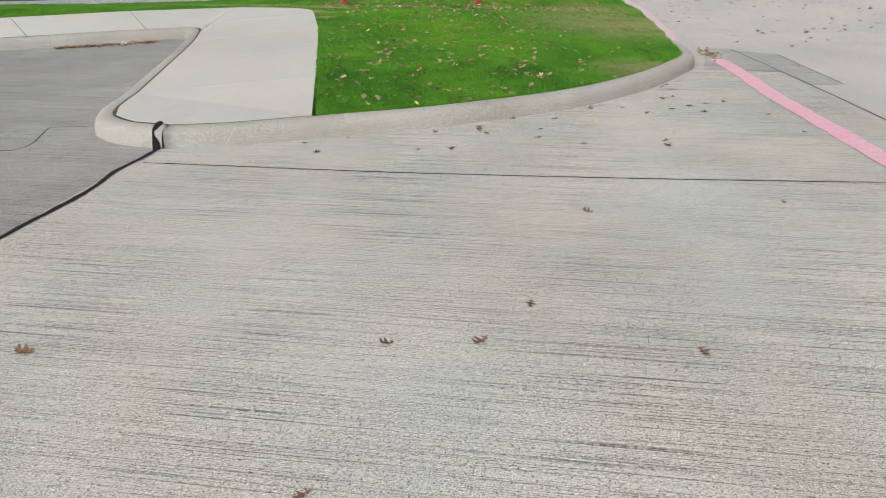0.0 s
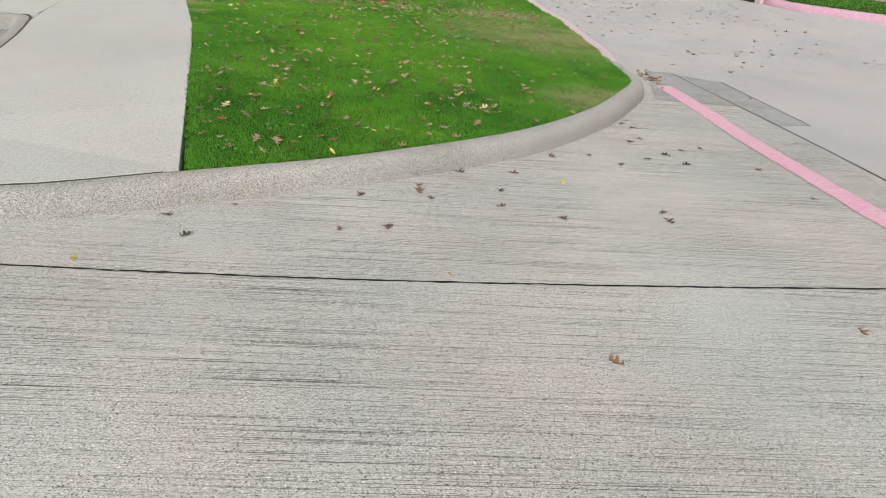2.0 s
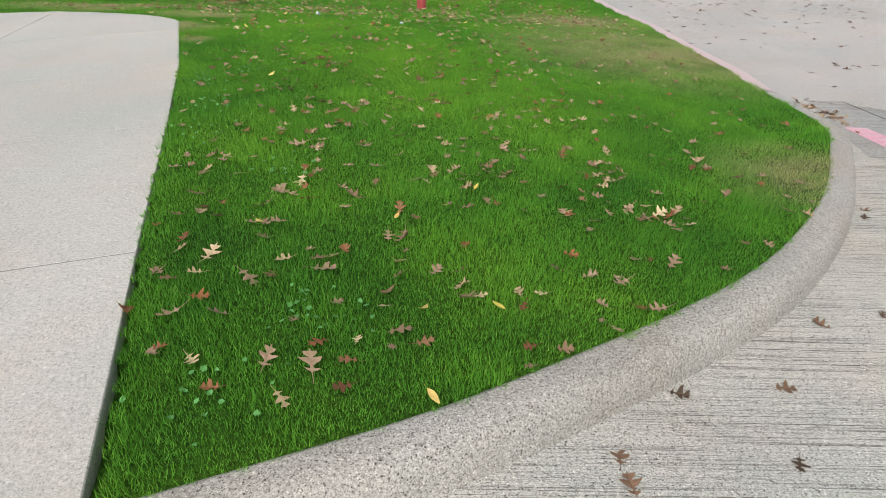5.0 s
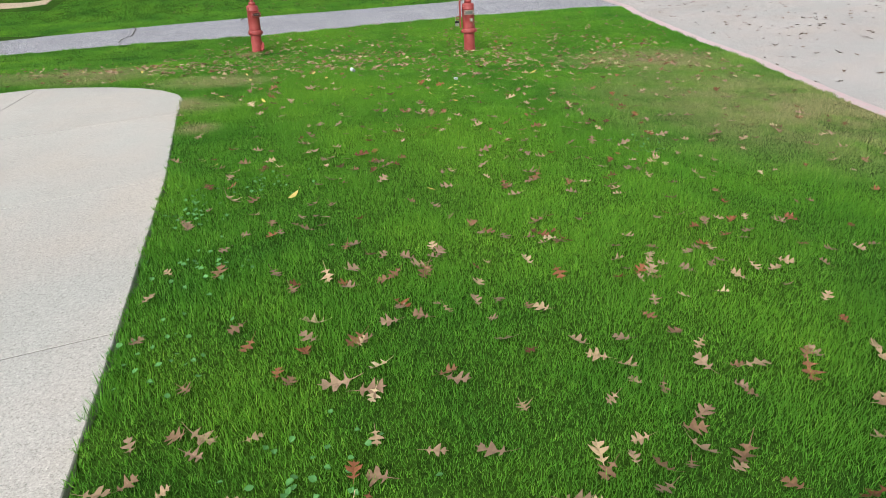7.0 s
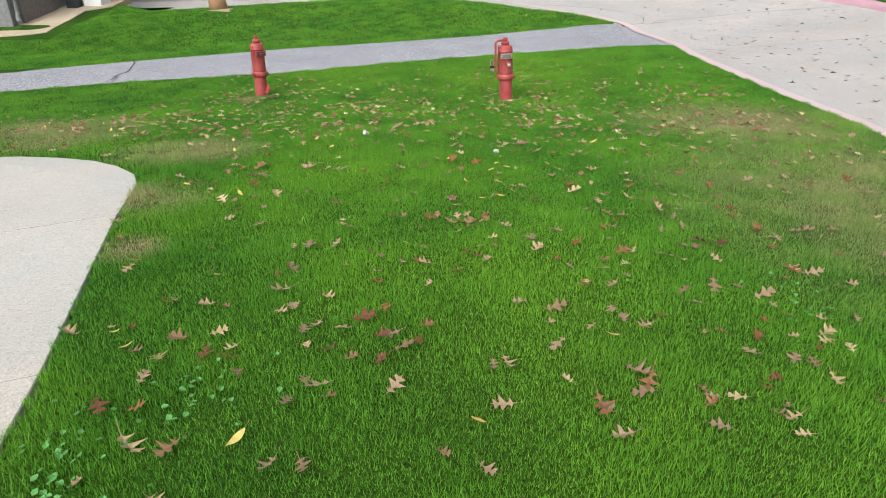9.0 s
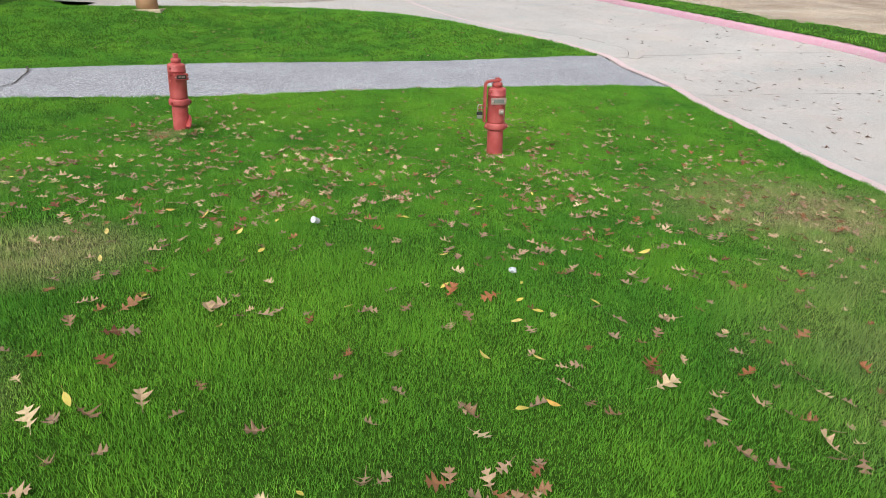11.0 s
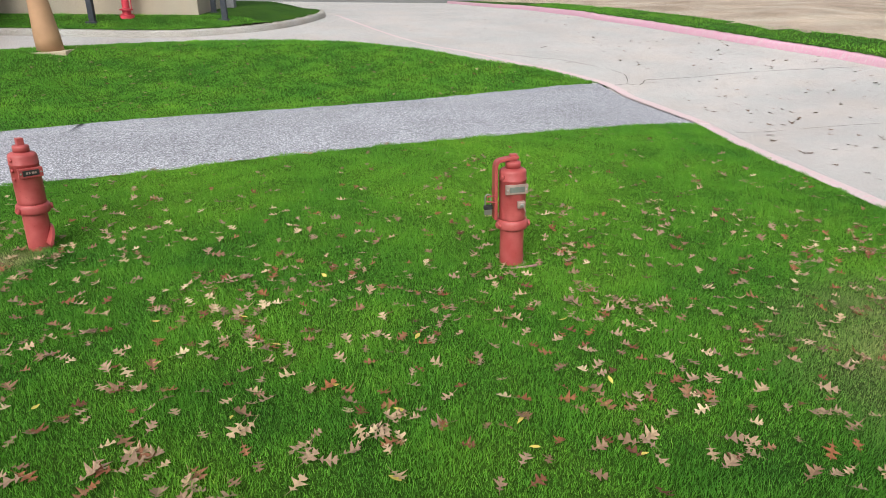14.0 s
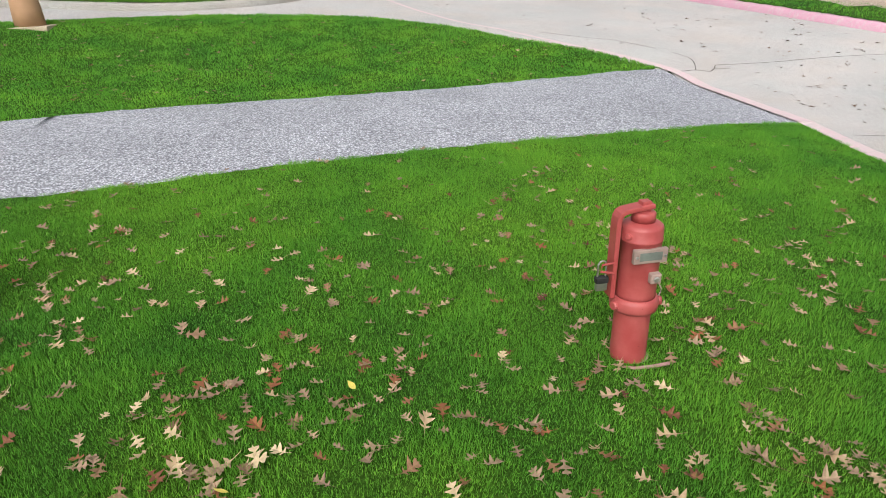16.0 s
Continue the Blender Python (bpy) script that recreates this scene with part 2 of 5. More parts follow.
M_PLATEDARK = plain("black_name_plate", (0.03, 0.03, 0.03), 0.4)
M_RUST = plain("rusty_iron", (0.13, 0.09, 0.07), 0.8)
M_BLOCK = plain("grey_painted_wall", (0.19, 0.195, 0.205), 0.7)
M_DOORGREY = plain("brown_grey_shutter", (0.17, 0.155, 0.15), 0.6)
M_WHITE = plain("white_painted_timber", (0.78, 0.78, 0.80), 0.5, 0, 0.05)
M_DIRT = concrete("leaf_strewn_dry_ground", (0.52, 0.44, 0.36), (0.30, 0.235, 0.18), speck=0.5, stain=0.6)
M_BARK = plain("pale_grey_bark", (0.33, 0.32, 0.30), 0.9, 0, 0.4, 20)
M_JOINT = plain("dusty_slab_joint", (0.12, 0.11, 0.095), 0.95)
M_GROOVE = plain("dirt_filled_joint", (0.07, 0.062, 0.052), 0.95)
M_PAPER = plain("white_paper", (0.50, 0.53, 0.56), 0.6, 0, 0.08)


# ---- ground levels ----
def lerp_table(v, xs, zs):
    return np.interp(v, xs, zs)


def smooth(v):
    v = np.clip(v, 0, 1)
    return v * v * (3 - 2 * v)


def road_z(x, y):
    x, y = np.asarray(x, float), np.asarray(y, float)
    z = lerp_table(y, (0, 9.5, 12, 14, 16, 19, 20.3, 22, 23.1, 24, 24.8, 25.5, 27, 30, 33, 40, 70),
                   (0, 0, .025, .06, .11, .24, .28, .36, .50, .63, .73, .82, .95, 1.15, 1.33, 1.5, 1.7))
    z = z + (0.075 - 0.025 * smooth((y - 20) / 6)) * np.clip(x - 4.2, 0, 7) * smooth((y - 9) / 8)
    lot = 0.026 * np.clip(y - 6, 0, 6)
    return np.where((x < -1.2) & (y < 13), lot * smooth((-1.2 - x) / 1.2), z)


def lawn_z(x, y):
    """The lawn: a level along the walk and a cross fall that changes along it."""
    x, y = np.asarray(x, float), np.asarray(y, float)
    z = lerp_table(y, (0, 5, 7, 9, 11, 13, 15, 16, 17, 19, 20.5, 22, 23.2, 24.5, 26, 28, 35, 70),
                   (.15, .161, .247, .276, .30, .25, .122, .078, .108, .225, .27, .34, .48, .70, .95, 1.1, 1.4, 1.75))
    fall = lerp_table(y, (5, 7, 9, 11, 13, 15, 17, 19, 26), (-.042, -.046, -.047, -.041, -.022, .002, .014, .022, .01))
    z = z + fall * np.clip(x - 0.3, -3.2, 3.7)
    return z + 0.28 * smooth((-5 - x) / 4) * smooth((y - 20.5) / 2.2)


def spline(points, step=0.12):
    """A Catmull-Rom curve through plan points, evenly stepped."""
    p = [np.array(q, float) for q in points]
    p = [2 * p[0] - p[1]] + p + [2 * p[-1] - p[-2]]
    out = []
    for i in range(1, len(p) - 2):
        n = max(2, int(np.linalg.norm(p[i + 1] - p[i]) / step))
        for j in range(n):
            t = j / n
            out.append(0.5 * (2 * p[i] + (p[i + 1] - p[i - 1]) * t + (2 * p[i - 1] - 5 * p[i] + 4 * p[i + 1] - p[i + 2]) * t * t
                              + (3 * p[i] - p[i - 1] - 3 * p[i + 1] + p[i + 2]) * t ** 3))
    out.append(p[-2])
    return np.array(out)


def inside(poly, x, y):
    """Which of the points lie in a closed plan polygon."""
    x, y = np.asarray(x), np.asarray(y)
    hit = np.zeros(x.shape, bool)
    for (x0, y0), (x1, y1) in zip(poly, np.roll(poly, -1, axis=0)):
        if y0 != y1:
            hit ^= ((y0 > y) != (y1 > y)) & (x < (x1 - x0) * (y - y0) / (y1 - y0) + x0)
    return hit


def edge_distance(line, x, y):
    """Distance in plan from points to a polyline's stations."""
    d = np.full(np.shape(x), 1e9)
    for px, py in line:
        d = np.minimum(d, (x - px) ** 2 + (y - py) ** 2)
    return np.sqrt(d)


# foot of the kerb on the road side, round the island from the parking bay to the cross path
KERB_BAY = [(-9.7, 6.9), (-6.46, 8.70), (-5.22, 9.38), (-4.26, 9.88)]
KERB_SIDE = [(-3.94, 9.78), (-3.52, 8.75), (-3.03, 7.2), (-2.59, 5.77), (-2.44, 5.24), (-2.24, 4.88), (-1.88, 4.65), (-1.44, 4.58)]
KERB_FRONT = [(-1.42, 4.58), (-0.94, 4.7), (-0.35, 4.97), (0.12, 5.18), (0.63, 5.42), (1.23, 5.78), (1.58, 6.01), (1.98, 6.31), (2.38, 6.7), (2.87, 7.3), (3.33, 8.05), (3.67, 8.79), (3.73, 9.9), (3.86, 11.0), (3.88, 12.0), (3.91, 13.0), (3.95, 14.5), (3.84, 16.0), (3.72, 17.6), (3.62, 18.9), (3.66, 20.12)]
KERB_UPPER = [(2.9, 22.88), (2.0, 23.98), (1.0, 24.66), (0.0, 25.56), (-1.0, 26.21), (-2.0, 26.66), (-4.0, 26.71), (-6.0, 26.24), (-9.0, 25.02)]
PATH_NEAR = [(-14.4, 14.9), (-10.0, 16.18), (-8.0, 16.8), (-6.0, 17.62), (-4.0, 18.12), (-2.0, 18.86), (0.0, 19.43), (2.0, 19.87), (3.45, 20.12)]
PATH_FAR = [(-14.4, 16.0), (-10.0, 17.69), (-8.0, 18.87), (-6.0, 20.01), (-4.0, 20.96), (-2.0, 21.53), (0.0, 22.07), (2.0, 22.65), (2.9, 22.88)]

bay, side, front, upper = spline(KERB_BAY + [(-4.10, 9.95)]), spline([(-4.10, 9.95)] + KERB_SIDE), spline(KERB_FRONT), spline(KERB_UPPER)
near_edge, far_edge = spline(PATH_NEAR), spline(PATH_FAR)
ISLAND = np.vstack([bay, side, front, near_edge[::-1], [(-14, 6)]])
BANK = np.vstack([far_edge, upper, [(-14, 24.5)]])


def kerb_rise(y):
    return lerp_table(y, (0, 9.5, 12, 15, 19), (.155, .155, .12, .06, .025))


def turf_z(x, y):
    """The lawn, eased down to the top of the kerb along its edge."""
    k = np.vstack([front[::2], side[::2], bay[::2]])
    d = edge_distance(k, x, y)
    top = road_z(x, y) + kerb_rise(y) - 0.005
    s = smooth((d - 0.15) / np.where(np.asarray(y) > 9.5, 0.95, 1.2))
    z = top * (1 - s) + lawn_z(x, y) * s
    du = edge_distance(upper[::2], x, y)
    su = smooth(du / 1.2)
    z = np.where(np.asarray(y) > 20.5, (road_z(x, y) + 0.03) * (1 - su) + lawn_z(x, y) * su, z)
    return z


# ---- building helpers ----
def mesh_object(name, verts, faces, mat, parent=None, label="", flat=True):
    me = bpy.data.meshes.new(name)
    me.from_pydata([tuple(map(float, v)) for v in verts], [], faces)
    me.validate()
    me.update()
    if mat:
        me.materials.append(mat)
    if not flat:
        me.polygons.foreach_set("use_smooth", [True] * len(me.polygons))
    ob = new(name, me)
    if parent:
        ob.parent = parent
    if label:
        ob["label"] = label
    return ob


def part(name, bm, material, parent, label="", flat=True):
    me = bpy.data.meshes.new(name)
    bm.normal_update()
    bm.to_mesh(me)
    bm.free()
    me.materials.append(material)
    if not flat:
        me.polygons.foreach_set("use_smooth", [True] * len(me.polygons))
    ob = new(name, me)
    ob.parent = parent
    if label:
        ob["label"] = label
    return ob


def thing(name, label, category, m=None, group="", kind=""):
    ob = new(name)
    ob.empty_display_size = 0.1
    if m is not None:
        ob.matrix_basis = m
    return tagged(ob, label, category, group, kind)


def box(bm, lo, hi, bevel=0.0, m=None):
    c = [(a + b) / 2 for a, b in zip(lo, hi)]
    s = [abs(b - a) for a, b in zip(lo, hi)]
    mm = Matrix.Translation(c) @ Matrix.Diagonal((*s, 1))
    if m is not None:
        mm = m @ mm
    r = bmesh.ops.create_cube(bm, size=1, matrix=mm)
    if bevel:
        es = list({e for v in r["verts"] for e in v.link_edges})
        bmesh.ops.bevel(bm, geom=es, offset=bevel, segments=2, affect="EDGES", profile=0.5)
    return bm


def turned(profile, n=28, m=None):
    """A lathe shape from (radius, height) pairs, closed at both ends."""
    bm = bmesh.new()
    rings = []
    for r, z in profile:
        rings.append([bm.verts.new((r * math.cos(2 * math.pi * i / n), r * math.sin(2 * math.pi * i / n), z)) for i in range(n)])
    for a, b in zip(rings, rings[1:]):
        for i in range(n):
            bm.faces.new((a[i], a[(i + 1) % n], b[(i + 1) % n], b[i]))
    bm.faces.new(rings[0][::-1])
    bm.faces.new(rings[-1])
    if m is not None:
        bm.transform(m)
    return bm


def tube(points, r, n=10):
    """A round bar along a bent line."""
    bm = bmesh.new()
    pts = [Vector(p) for p in points]
    rings = []
    for i, p in enumerate(pts):
        d = (pts[min(i + 1, len(pts) - 1)] - pts[max(i - 1, 0)]).normalized()
        q = d.to_track_quat("Z", "Y").to_matrix()
        rings.append([bm.verts.new(p + q @ Vector((r * math.cos(2 * math.pi * j / n), r * math.sin(2 * math.pi * j / n), 0))) for j in range(n)])
    for a, b in zip(rings, rings[1:]):
        for i in range(n):
            bm.faces.new((a[i], a[(i + 1) % n], b[(i + 1) % n], b[i]))
    bm.faces.new(rings[0][::-1])
    bm.faces.new(rings[-1])
    return bm


def sheet(name, x0, x1, y0, y1, step, height, keep, mat, parent=None, label=""):
    """A height-field sheet over a plan rectangle; cells whose centre fails keep() are left out."""
    nx, ny = int(round((x1 - x0) / step)) + 1, int(round((y1 - y0) / step)) + 1
    X, Y = np.meshgrid(np.linspace(x0, x1, nx), np.linspace(y0, y1, ny))
    Z = height(X, Y)
    cx, cy = (X[:-1, :-1] + X[1:, 1:]) / 2, (Y[:-1, :-1] + Y[1:, 1:]) / 2
    ok = keep(cx, cy)
    idx = np.arange(nx * ny).reshape(ny, nx)
    f = np.stack([idx[:-1, :-1][ok], idx[:-1, 1:][ok], idx[1:, 1:][ok], idx[1:, :-1][ok]], 1)
    used = np.unique(f)
    remap = np.full(nx * ny, -1)
    remap[used] = np.arange(len(used))
    v = np.stack([X.ravel(), Y.ravel(), Z.ravel()], 1)[used]
    ob = mesh_object(name, v, remap[f].tolist(), mat, parent, label, flat=False)
    return ob


def sweep(name, line, section, base, mat, parent=None, label="", inward=1):
    """Sweeps an (offset, height) section along a plan line; base(i, x, y) gives the level, a scale for heights."""
    line = np.asarray(line, float)
    d = np.gradient(line, axis=0)
    d /= np.linalg.norm(d, axis=1)[:, None]
    nrm = np.stack([-d[:, 1], d[:, 0]], 1) * inward
    verts, faces = [], []
    m = len(section)
    for i, (p, q) in enumerate(zip(line, nrm)):
        z0, k = base(p[0], p[1])
        for o, hh in section:
            verts.append((p[0] + q[0] * o, p[1] + q[1] * o, z0 + hh * k))
    for i in range(len(line) - 1):
        for j in range(m - 1):
            a = i * m + j
            faces.append((a, a + m, a + m + 1, a + 1) if inward < 0 else (a, a + 1, a + m + 1, a + m))
    faces.append(tuple(range(m)))
    faces.append(tuple(range((len(line) - 1) * m, len(line) * m))[::-1])
    return mesh_object(name, verts, faces, mat, parent, label, flat=False)


def strip(name, line, w0, w1, z, mat, parent=None, label="", lift=0.004, wobble=0.0):
    """A flat ribbon along a plan line from offset w0 to w1, laid on the surface z(x, y)."""
    line = np.asarray(line, float)
    d = np.gradient(line, axis=0)
    d /= np.maximum(np.linalg.norm(d, axis=1)[:, None], 1e-9)
    nrm = np.stack([-d[:, 1], d[:, 0]], 1)
    rng = np.random.RandomState(len(line))
    verts, faces = [], []
    for i, (p, q) in enumerate(zip(line, nrm)):
        a, b = w0 + rng.uniform(-wobble, wobble), w1 + rng.uniform(-wobble, wobble)
        for o in (a, b):
            x, y = p + q * o
            verts.append((x, y, float(z(x, y)) + lift))
    for i in range(len(line) - 1):
        faces.append((2 * i, 2 * i + 2, 2 * i + 3, 2 * i + 1)[::-1])
    return mesh_object(name, verts, faces, mat, parent, label)


def straight(a, b, step=0.15):
    n = max(2, int(math.dist(a, b) / step))
    return np.array([(a[0] + (b[0] - a[0]) * i / n, a[1] + (b[1] - a[1]) * i / n) for i in range(n + 1)])


# ---- ground, road and lawns ----
FAR_EDGE = spline([(12.3, 13.0), (10.2, 14.9), (9.35, 15.9), (8.95, 16.9), (8.5, 19.3), (8.42, 21.0), (8.3, 22.8), (7.75, 24.3), (7.15, 25.5), (6.55, 27.3), (6.05, 29.4), (5.35, 32.3), (4.8, 37.0), (4.0, 45.0), (3.0, 60.0)], 0.25)
FIELD = np.vstack([FAR_EDGE, [(60, 60), (60, 12.6)]])
DOCK_EDGE = spline([(-14.4, 27.2), (-9.5, 27.4), (-6.2, 27.15), (-4.6, 27.9), (-3.5, 29.4), (-2.95, 31.3), (-2.85, 33.0), (-3.4, 34.6), (-6, 36.5), (-14.4, 39)], 0.2)
DOCK = DOCK_EDGE


def on_turf(x, y):
    return inside(ISLAND, x, y) | inside(BANK, x, y)


def ground_sheet():
    """One sheet out to the horizon, just below everything that is laid on it."""
    g = np.concatenate([[-900, -400, -200, -100, -60], np.arange(-40, 41, 1.0), [60, 100, 200, 400, 900]])
    X, Y = np.meshgrid(g, g + 10)
    Z = np.minimum(road_z(X, Y), lawn_z(X, Y)) - 0.2
    n = len(g)
    f = [(j * n + i, j * n + i + 1, (j + 1) * n + i + 1, (j + 1) * n + i) for j in range(n - 1) for i in range(n - 1)]
    return mesh_object("ground", np.stack([X.ravel(), Y.ravel(), Z.ravel()], 1), f, M_TURF, flat=False)


tagged(ground_sheet(), "grassy ground running out to the horizon", "ground", kind="structure")

def road_keep(x, y):
    rim = np.vstack([front, side, bay])[::3]
    island = inside(ISLAND, x, y) & (edge_distance(rim, x, y) > 0.2)
    bank_in = inside(BANK, x, y) & (edge_distance(upper[::3], x, y) > 0.2)
    mouth = (x < 3.47 - 0.21 * (y - 20.1)) & (y > 19.8) & (y < 22.95)
    crossing = (mouth | ((x < 3.0) & (y > 14.5) & (y < 22.85) & ~inside(ISLAND, x, y))) & ~inside(BANK, x, y)
    return ~island & ~bank_in & ~crossing & ~((x < -9) & (y > 14) & (y < 26))


def aisle(x, y):
    """The broomed apron by the kerb, as against the smoother through lane."""
    return (x < 4.75) & (y < 10.2)


road = sheet("road", -16, 4.8, -12, 10.3, 0.1, road_z, lambda x, y: road_keep(x, y) & aisle(x, y), M_ROAD)
lane = sheet("road_lane", -16, 16, -12, 60, 0.1, road_z, lambda x, y: road_keep(x, y) & ~aisle(x, y), M_ROAD_FAR)
tagged(lane, "pale smooth concrete through lane with scattered leaves", "road", kind="structure")
tagged(road, "pale broom-finished concrete driveway with dry leaves", "road", kind="structure")

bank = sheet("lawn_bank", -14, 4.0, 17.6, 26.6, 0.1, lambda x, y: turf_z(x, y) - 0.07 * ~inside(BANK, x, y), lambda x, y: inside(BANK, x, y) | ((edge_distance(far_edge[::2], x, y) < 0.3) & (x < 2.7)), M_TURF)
tagged(bank, "green mown grass bank behind the asphalt path", "lawn", kind="structure")

# ---- kerbs ----
KERB_SECTION = [(-0.02, -0.25), (0.0, -0.02), (0.008, 0.045), (0.022, 0.10), (0.045, 0.135), (0.075, 0.150), (0.105, 0.155), (0.165, 0.155), (0.180, 0.150), (0.186, 0.10), (0.186, -0.25)]


def kerb_base(x, y):
    return float(road_z(x, y)), float(kerb_rise(y)) / 0.155


def kerb_run(name, line, mat, label, section=KERB_SECTION, base=kerb_base, inward=1):
    ob = sweep(name, line, section, base, mat, inward=inward)
    return tagged(ob, label, "kerb", kind="structure")


split = int(np.argmin(np.abs(front[:, 1] - 9.9)))
kerb_run("kerb", np.vstack([bay, side[1:]]), M_KERB, "worn concrete kerb behind the parking bay and pavement")
kerb_run("kerb", front[:split + 1], M_KERB, "rounded worn concrete kerb round the lawn")
WIDE_SECTION = KERB_SECTION[:7] + [(0.205, 0.155), (0.220, 0.150), (0.226, 0.10), (0.226, -0.25)]
kerb_run("kerb", front[split:], M_PINKKERB, "low kerb with faded pink paint along the lawn", WIDE_SECTION)

# the tar-filled gap where two kerb runs meet, and on across the road
tarred = thing("tar_joint", "black tar filled joint running from the kerb across the concrete", "joint", kind="structure")
sweep("kerb_gap", straight((-1.475, 4.55), (-1.55, 4.80), 0.03), [(-0.028, 0), (-0.012, 0.008), (0.012, 0.008), (0.03, 0)],
      lambda x, y: (float(np.interp(y, (4.55, 4.60, 4.64, 4.70, 4.80), (0.0, 0.075, 0.135, 0.159, 0.161))), 1.0), M_TAR, tarred)
strip("road_gap", spline([(-1.47, 4.57), (-1.47, 4.30), (-1.49, 4.0), (-1.43, 3.6), (-1.46, 2.85), (-1.48, 1.4), (-1.5, -3)], 0.06), -0.022, 0.022, road_z, M_TAR, tarred, wobble=0.006)


def road_joint(line, w, mat=M_GROOVE, wob=0.003):
    ob = strip("road_joint", line, -w / 2, w / 2, road_z, mat, lift=0.003, wobble=wob)
    return tagged(ob, "thin dark joint cut across the concrete", "joint", kind="structure")


road_joint(spline([(-1.40, 4.23), (0.0, 4.225), (1.0, 4.24), (2.5, 4.31), (4.0, 4.41), (9, 4.75)], 0.035), 0.013, M_TAR, 0.0045)
road_joint(spline([(4.50, 10.2), (4.66, 8.3), (4.79, 6.12), (4.88, 3.0)], 0.08), 0.013, M_TAR)
road_joint(straight((3.75, 8.52), (5.07, 8.42), 0.06), 0.009)
road_joint(straight((4.13, 10.22), (5.03, 9.76), 0.06), 0.009)
road_joint(straight((5.03, 9.76), (5.09, 7.76), 0.06), 0.014, M_TAR)
road_joint(straight((5.09, 7.76), (4.72, 7.66), 0.06), 0.009)
road_joint(spline([(3.05, 22.75), (3.43, 22.89), (3.61, 22.81), (3.75, 22.95), (4.0, 22.97)], 0.06), 0.02)
road_joint(spline([(3.75, 22.95), (3.95, 23.2), (4.87, 23.24), (5.99, 23.34), (7.9, 23.25)], 0.08), 0.015)
road_joint(spline([(3.75, 19.64), (4.72, 19.69), (5.95, 19.63), (8.3, 19.4)], 0.08), 0.010)
road_joint(spline([(1.5, 25.3), (2.33, 24.88), (2.65, 24.78), (3.01, 24.42), (3.26, 24.15)], 0.08), 0.018)
road_joint(spline([(3.45, 23.9), (3.6, 23.57), (3.54, 23.19), (3.43, 22.89)], 0.08), 0.012)
road_joint(spline([(-2.83, 5.07), (-2.62, 4.46), (-3.1, 4.35), (-5.5, 4.1)], 0.08), 0.012, M_TAR)
road_joint(straight((-2.83, 5.07), (-2.48, 5.15)), 0.010, M_TAR)

# grey repaired slab beside the kerb end, and the grey bay surface
def overlay(name, poly, z, mat, label, lift, category, step=0.1):
    poly = np.array(poly, float)
    (x0, y0), (x1, y1) = poly.min(0), poly.max(0)
    ob = sheet(name, x0, x1, y0, y1, step, lambda x, y: z(x, y) + lift, lambda x, y: inside(poly, x, y), mat)
    return tagged(ob, label, category, kind="structure")


def patch(name, corners, z, mat, label, lift, category, n=24):
    """A four-cornered overlay with straight edges."""
    a, b, c, d = [np.array(q, float) for q in corners]
    verts, faces = [], []
    for j in range(n + 1):
        for i in range(n + 1):
            u, v = i / n, j / n
            p = (a * (1 - u) + b * u) * (1 - v) + (d * (1 - u) + c * u) * v
            verts.append((p[0], p[1], float(z(p[0], p[1])) + lift))
    for j in range(n):
        for i in range(n):
            k = j * (n + 1) + i
            faces.append((k, k + 1, k + n + 2, k + n + 1))
    return tagged(mesh_object(name, verts, faces, mat, flat=False), label, category, kind="structure")


patch("road_patch", [(4.50, 10.2), (4.14, 10.2), (3.72, 8.5), (4.65, 8.43)], road_z, M_ROAD_GREY, "grey repaired concrete slab beside the kerb end", 0.002, "road")
patch("road_patch", [(5.03, 9.75), (4.53, 10.0), (4.69, 7.66), (5.08, 7.77)], road_z, M_ROAD_GREY, "grey concrete infill along the drain", 0.002, "road")
overlay("parking_bay", [(-1.49, -6), (-1.47, 2.85), (-1.48, 4.0), (-1.43, 4.55), (-1.9, 4.72), (-2.28, 4.97), (-2.46, 5.3), (-2.98, 7.25), (-3.9, 9.76), (-4.26, 9.86), (-9.6, 6.9), (-14, 4.5), (-14, -6)],
        road_z, M_LOT, "grey weathered concrete parking bay", 0.002, "parking bay", 0.05)

# faded pink fire-lane stripe and the pale stripe on the far drive
pink_line = tagged(strip("lane_stripe", spline([(4.08, 9.3), (4.10, 8.2), (4.10, 7.05), (4.21, 4.9), (4.27, 2.0), (4.3, -4)], 0.1), -0.085, 0.12, road_z, M_PINK, lift=0.005, wobble=0.01),
                   "faded pink painted fire lane stripe on the concrete", "road marking", kind="structure")
tagged(strip("lane_stripe", spline([(-2.6, 33.4), (-1.1, 28.9), (-0.1, 26.6), (0.9, 25.4), (1.9, 24.3)], 0.15), -0.045, 0.045, road_z, M_PINKKERB, lift=0.006, wobble=0.006),
       "worn pale painted stripe across the drive mouth", "road marking", kind="structure")
tagged(strip("lane_stripe", straight((0.2, 43.5), (2.6, 43.7)), -0.06, 0.06, road_z, M_WHITELINE, lift=0.006), "short white painted parking line", "road marking", kind="structure")

# ---- pavement slabs by the lawn ----
pavement = thing("pavement", "pale concrete pavement of jointed slabs beside the lawn", "pavement", kind="structure")
RIGHT = [(-0.30, 5.14), (-0.67, 6.30), (-1.13, 7.82), (-1.62, 9.35), (-2.17, 10.83)]
LEFT = [(-2.20, 4.95), tuple(np.add(side[int(np.argmin(np.abs(side[:, 1] - 5.72)))], (0.194, 0.05))), tuple(np.add(side[int(np.argmin(np.abs(side[:, 1] - 7.25)))], (0.194, 0.05))), tuple(np.add(side[int(np.argmin(np.abs(side[:, 1] - 8.78)))], (0.194, 0.05))), (-3.80, 10.30)]


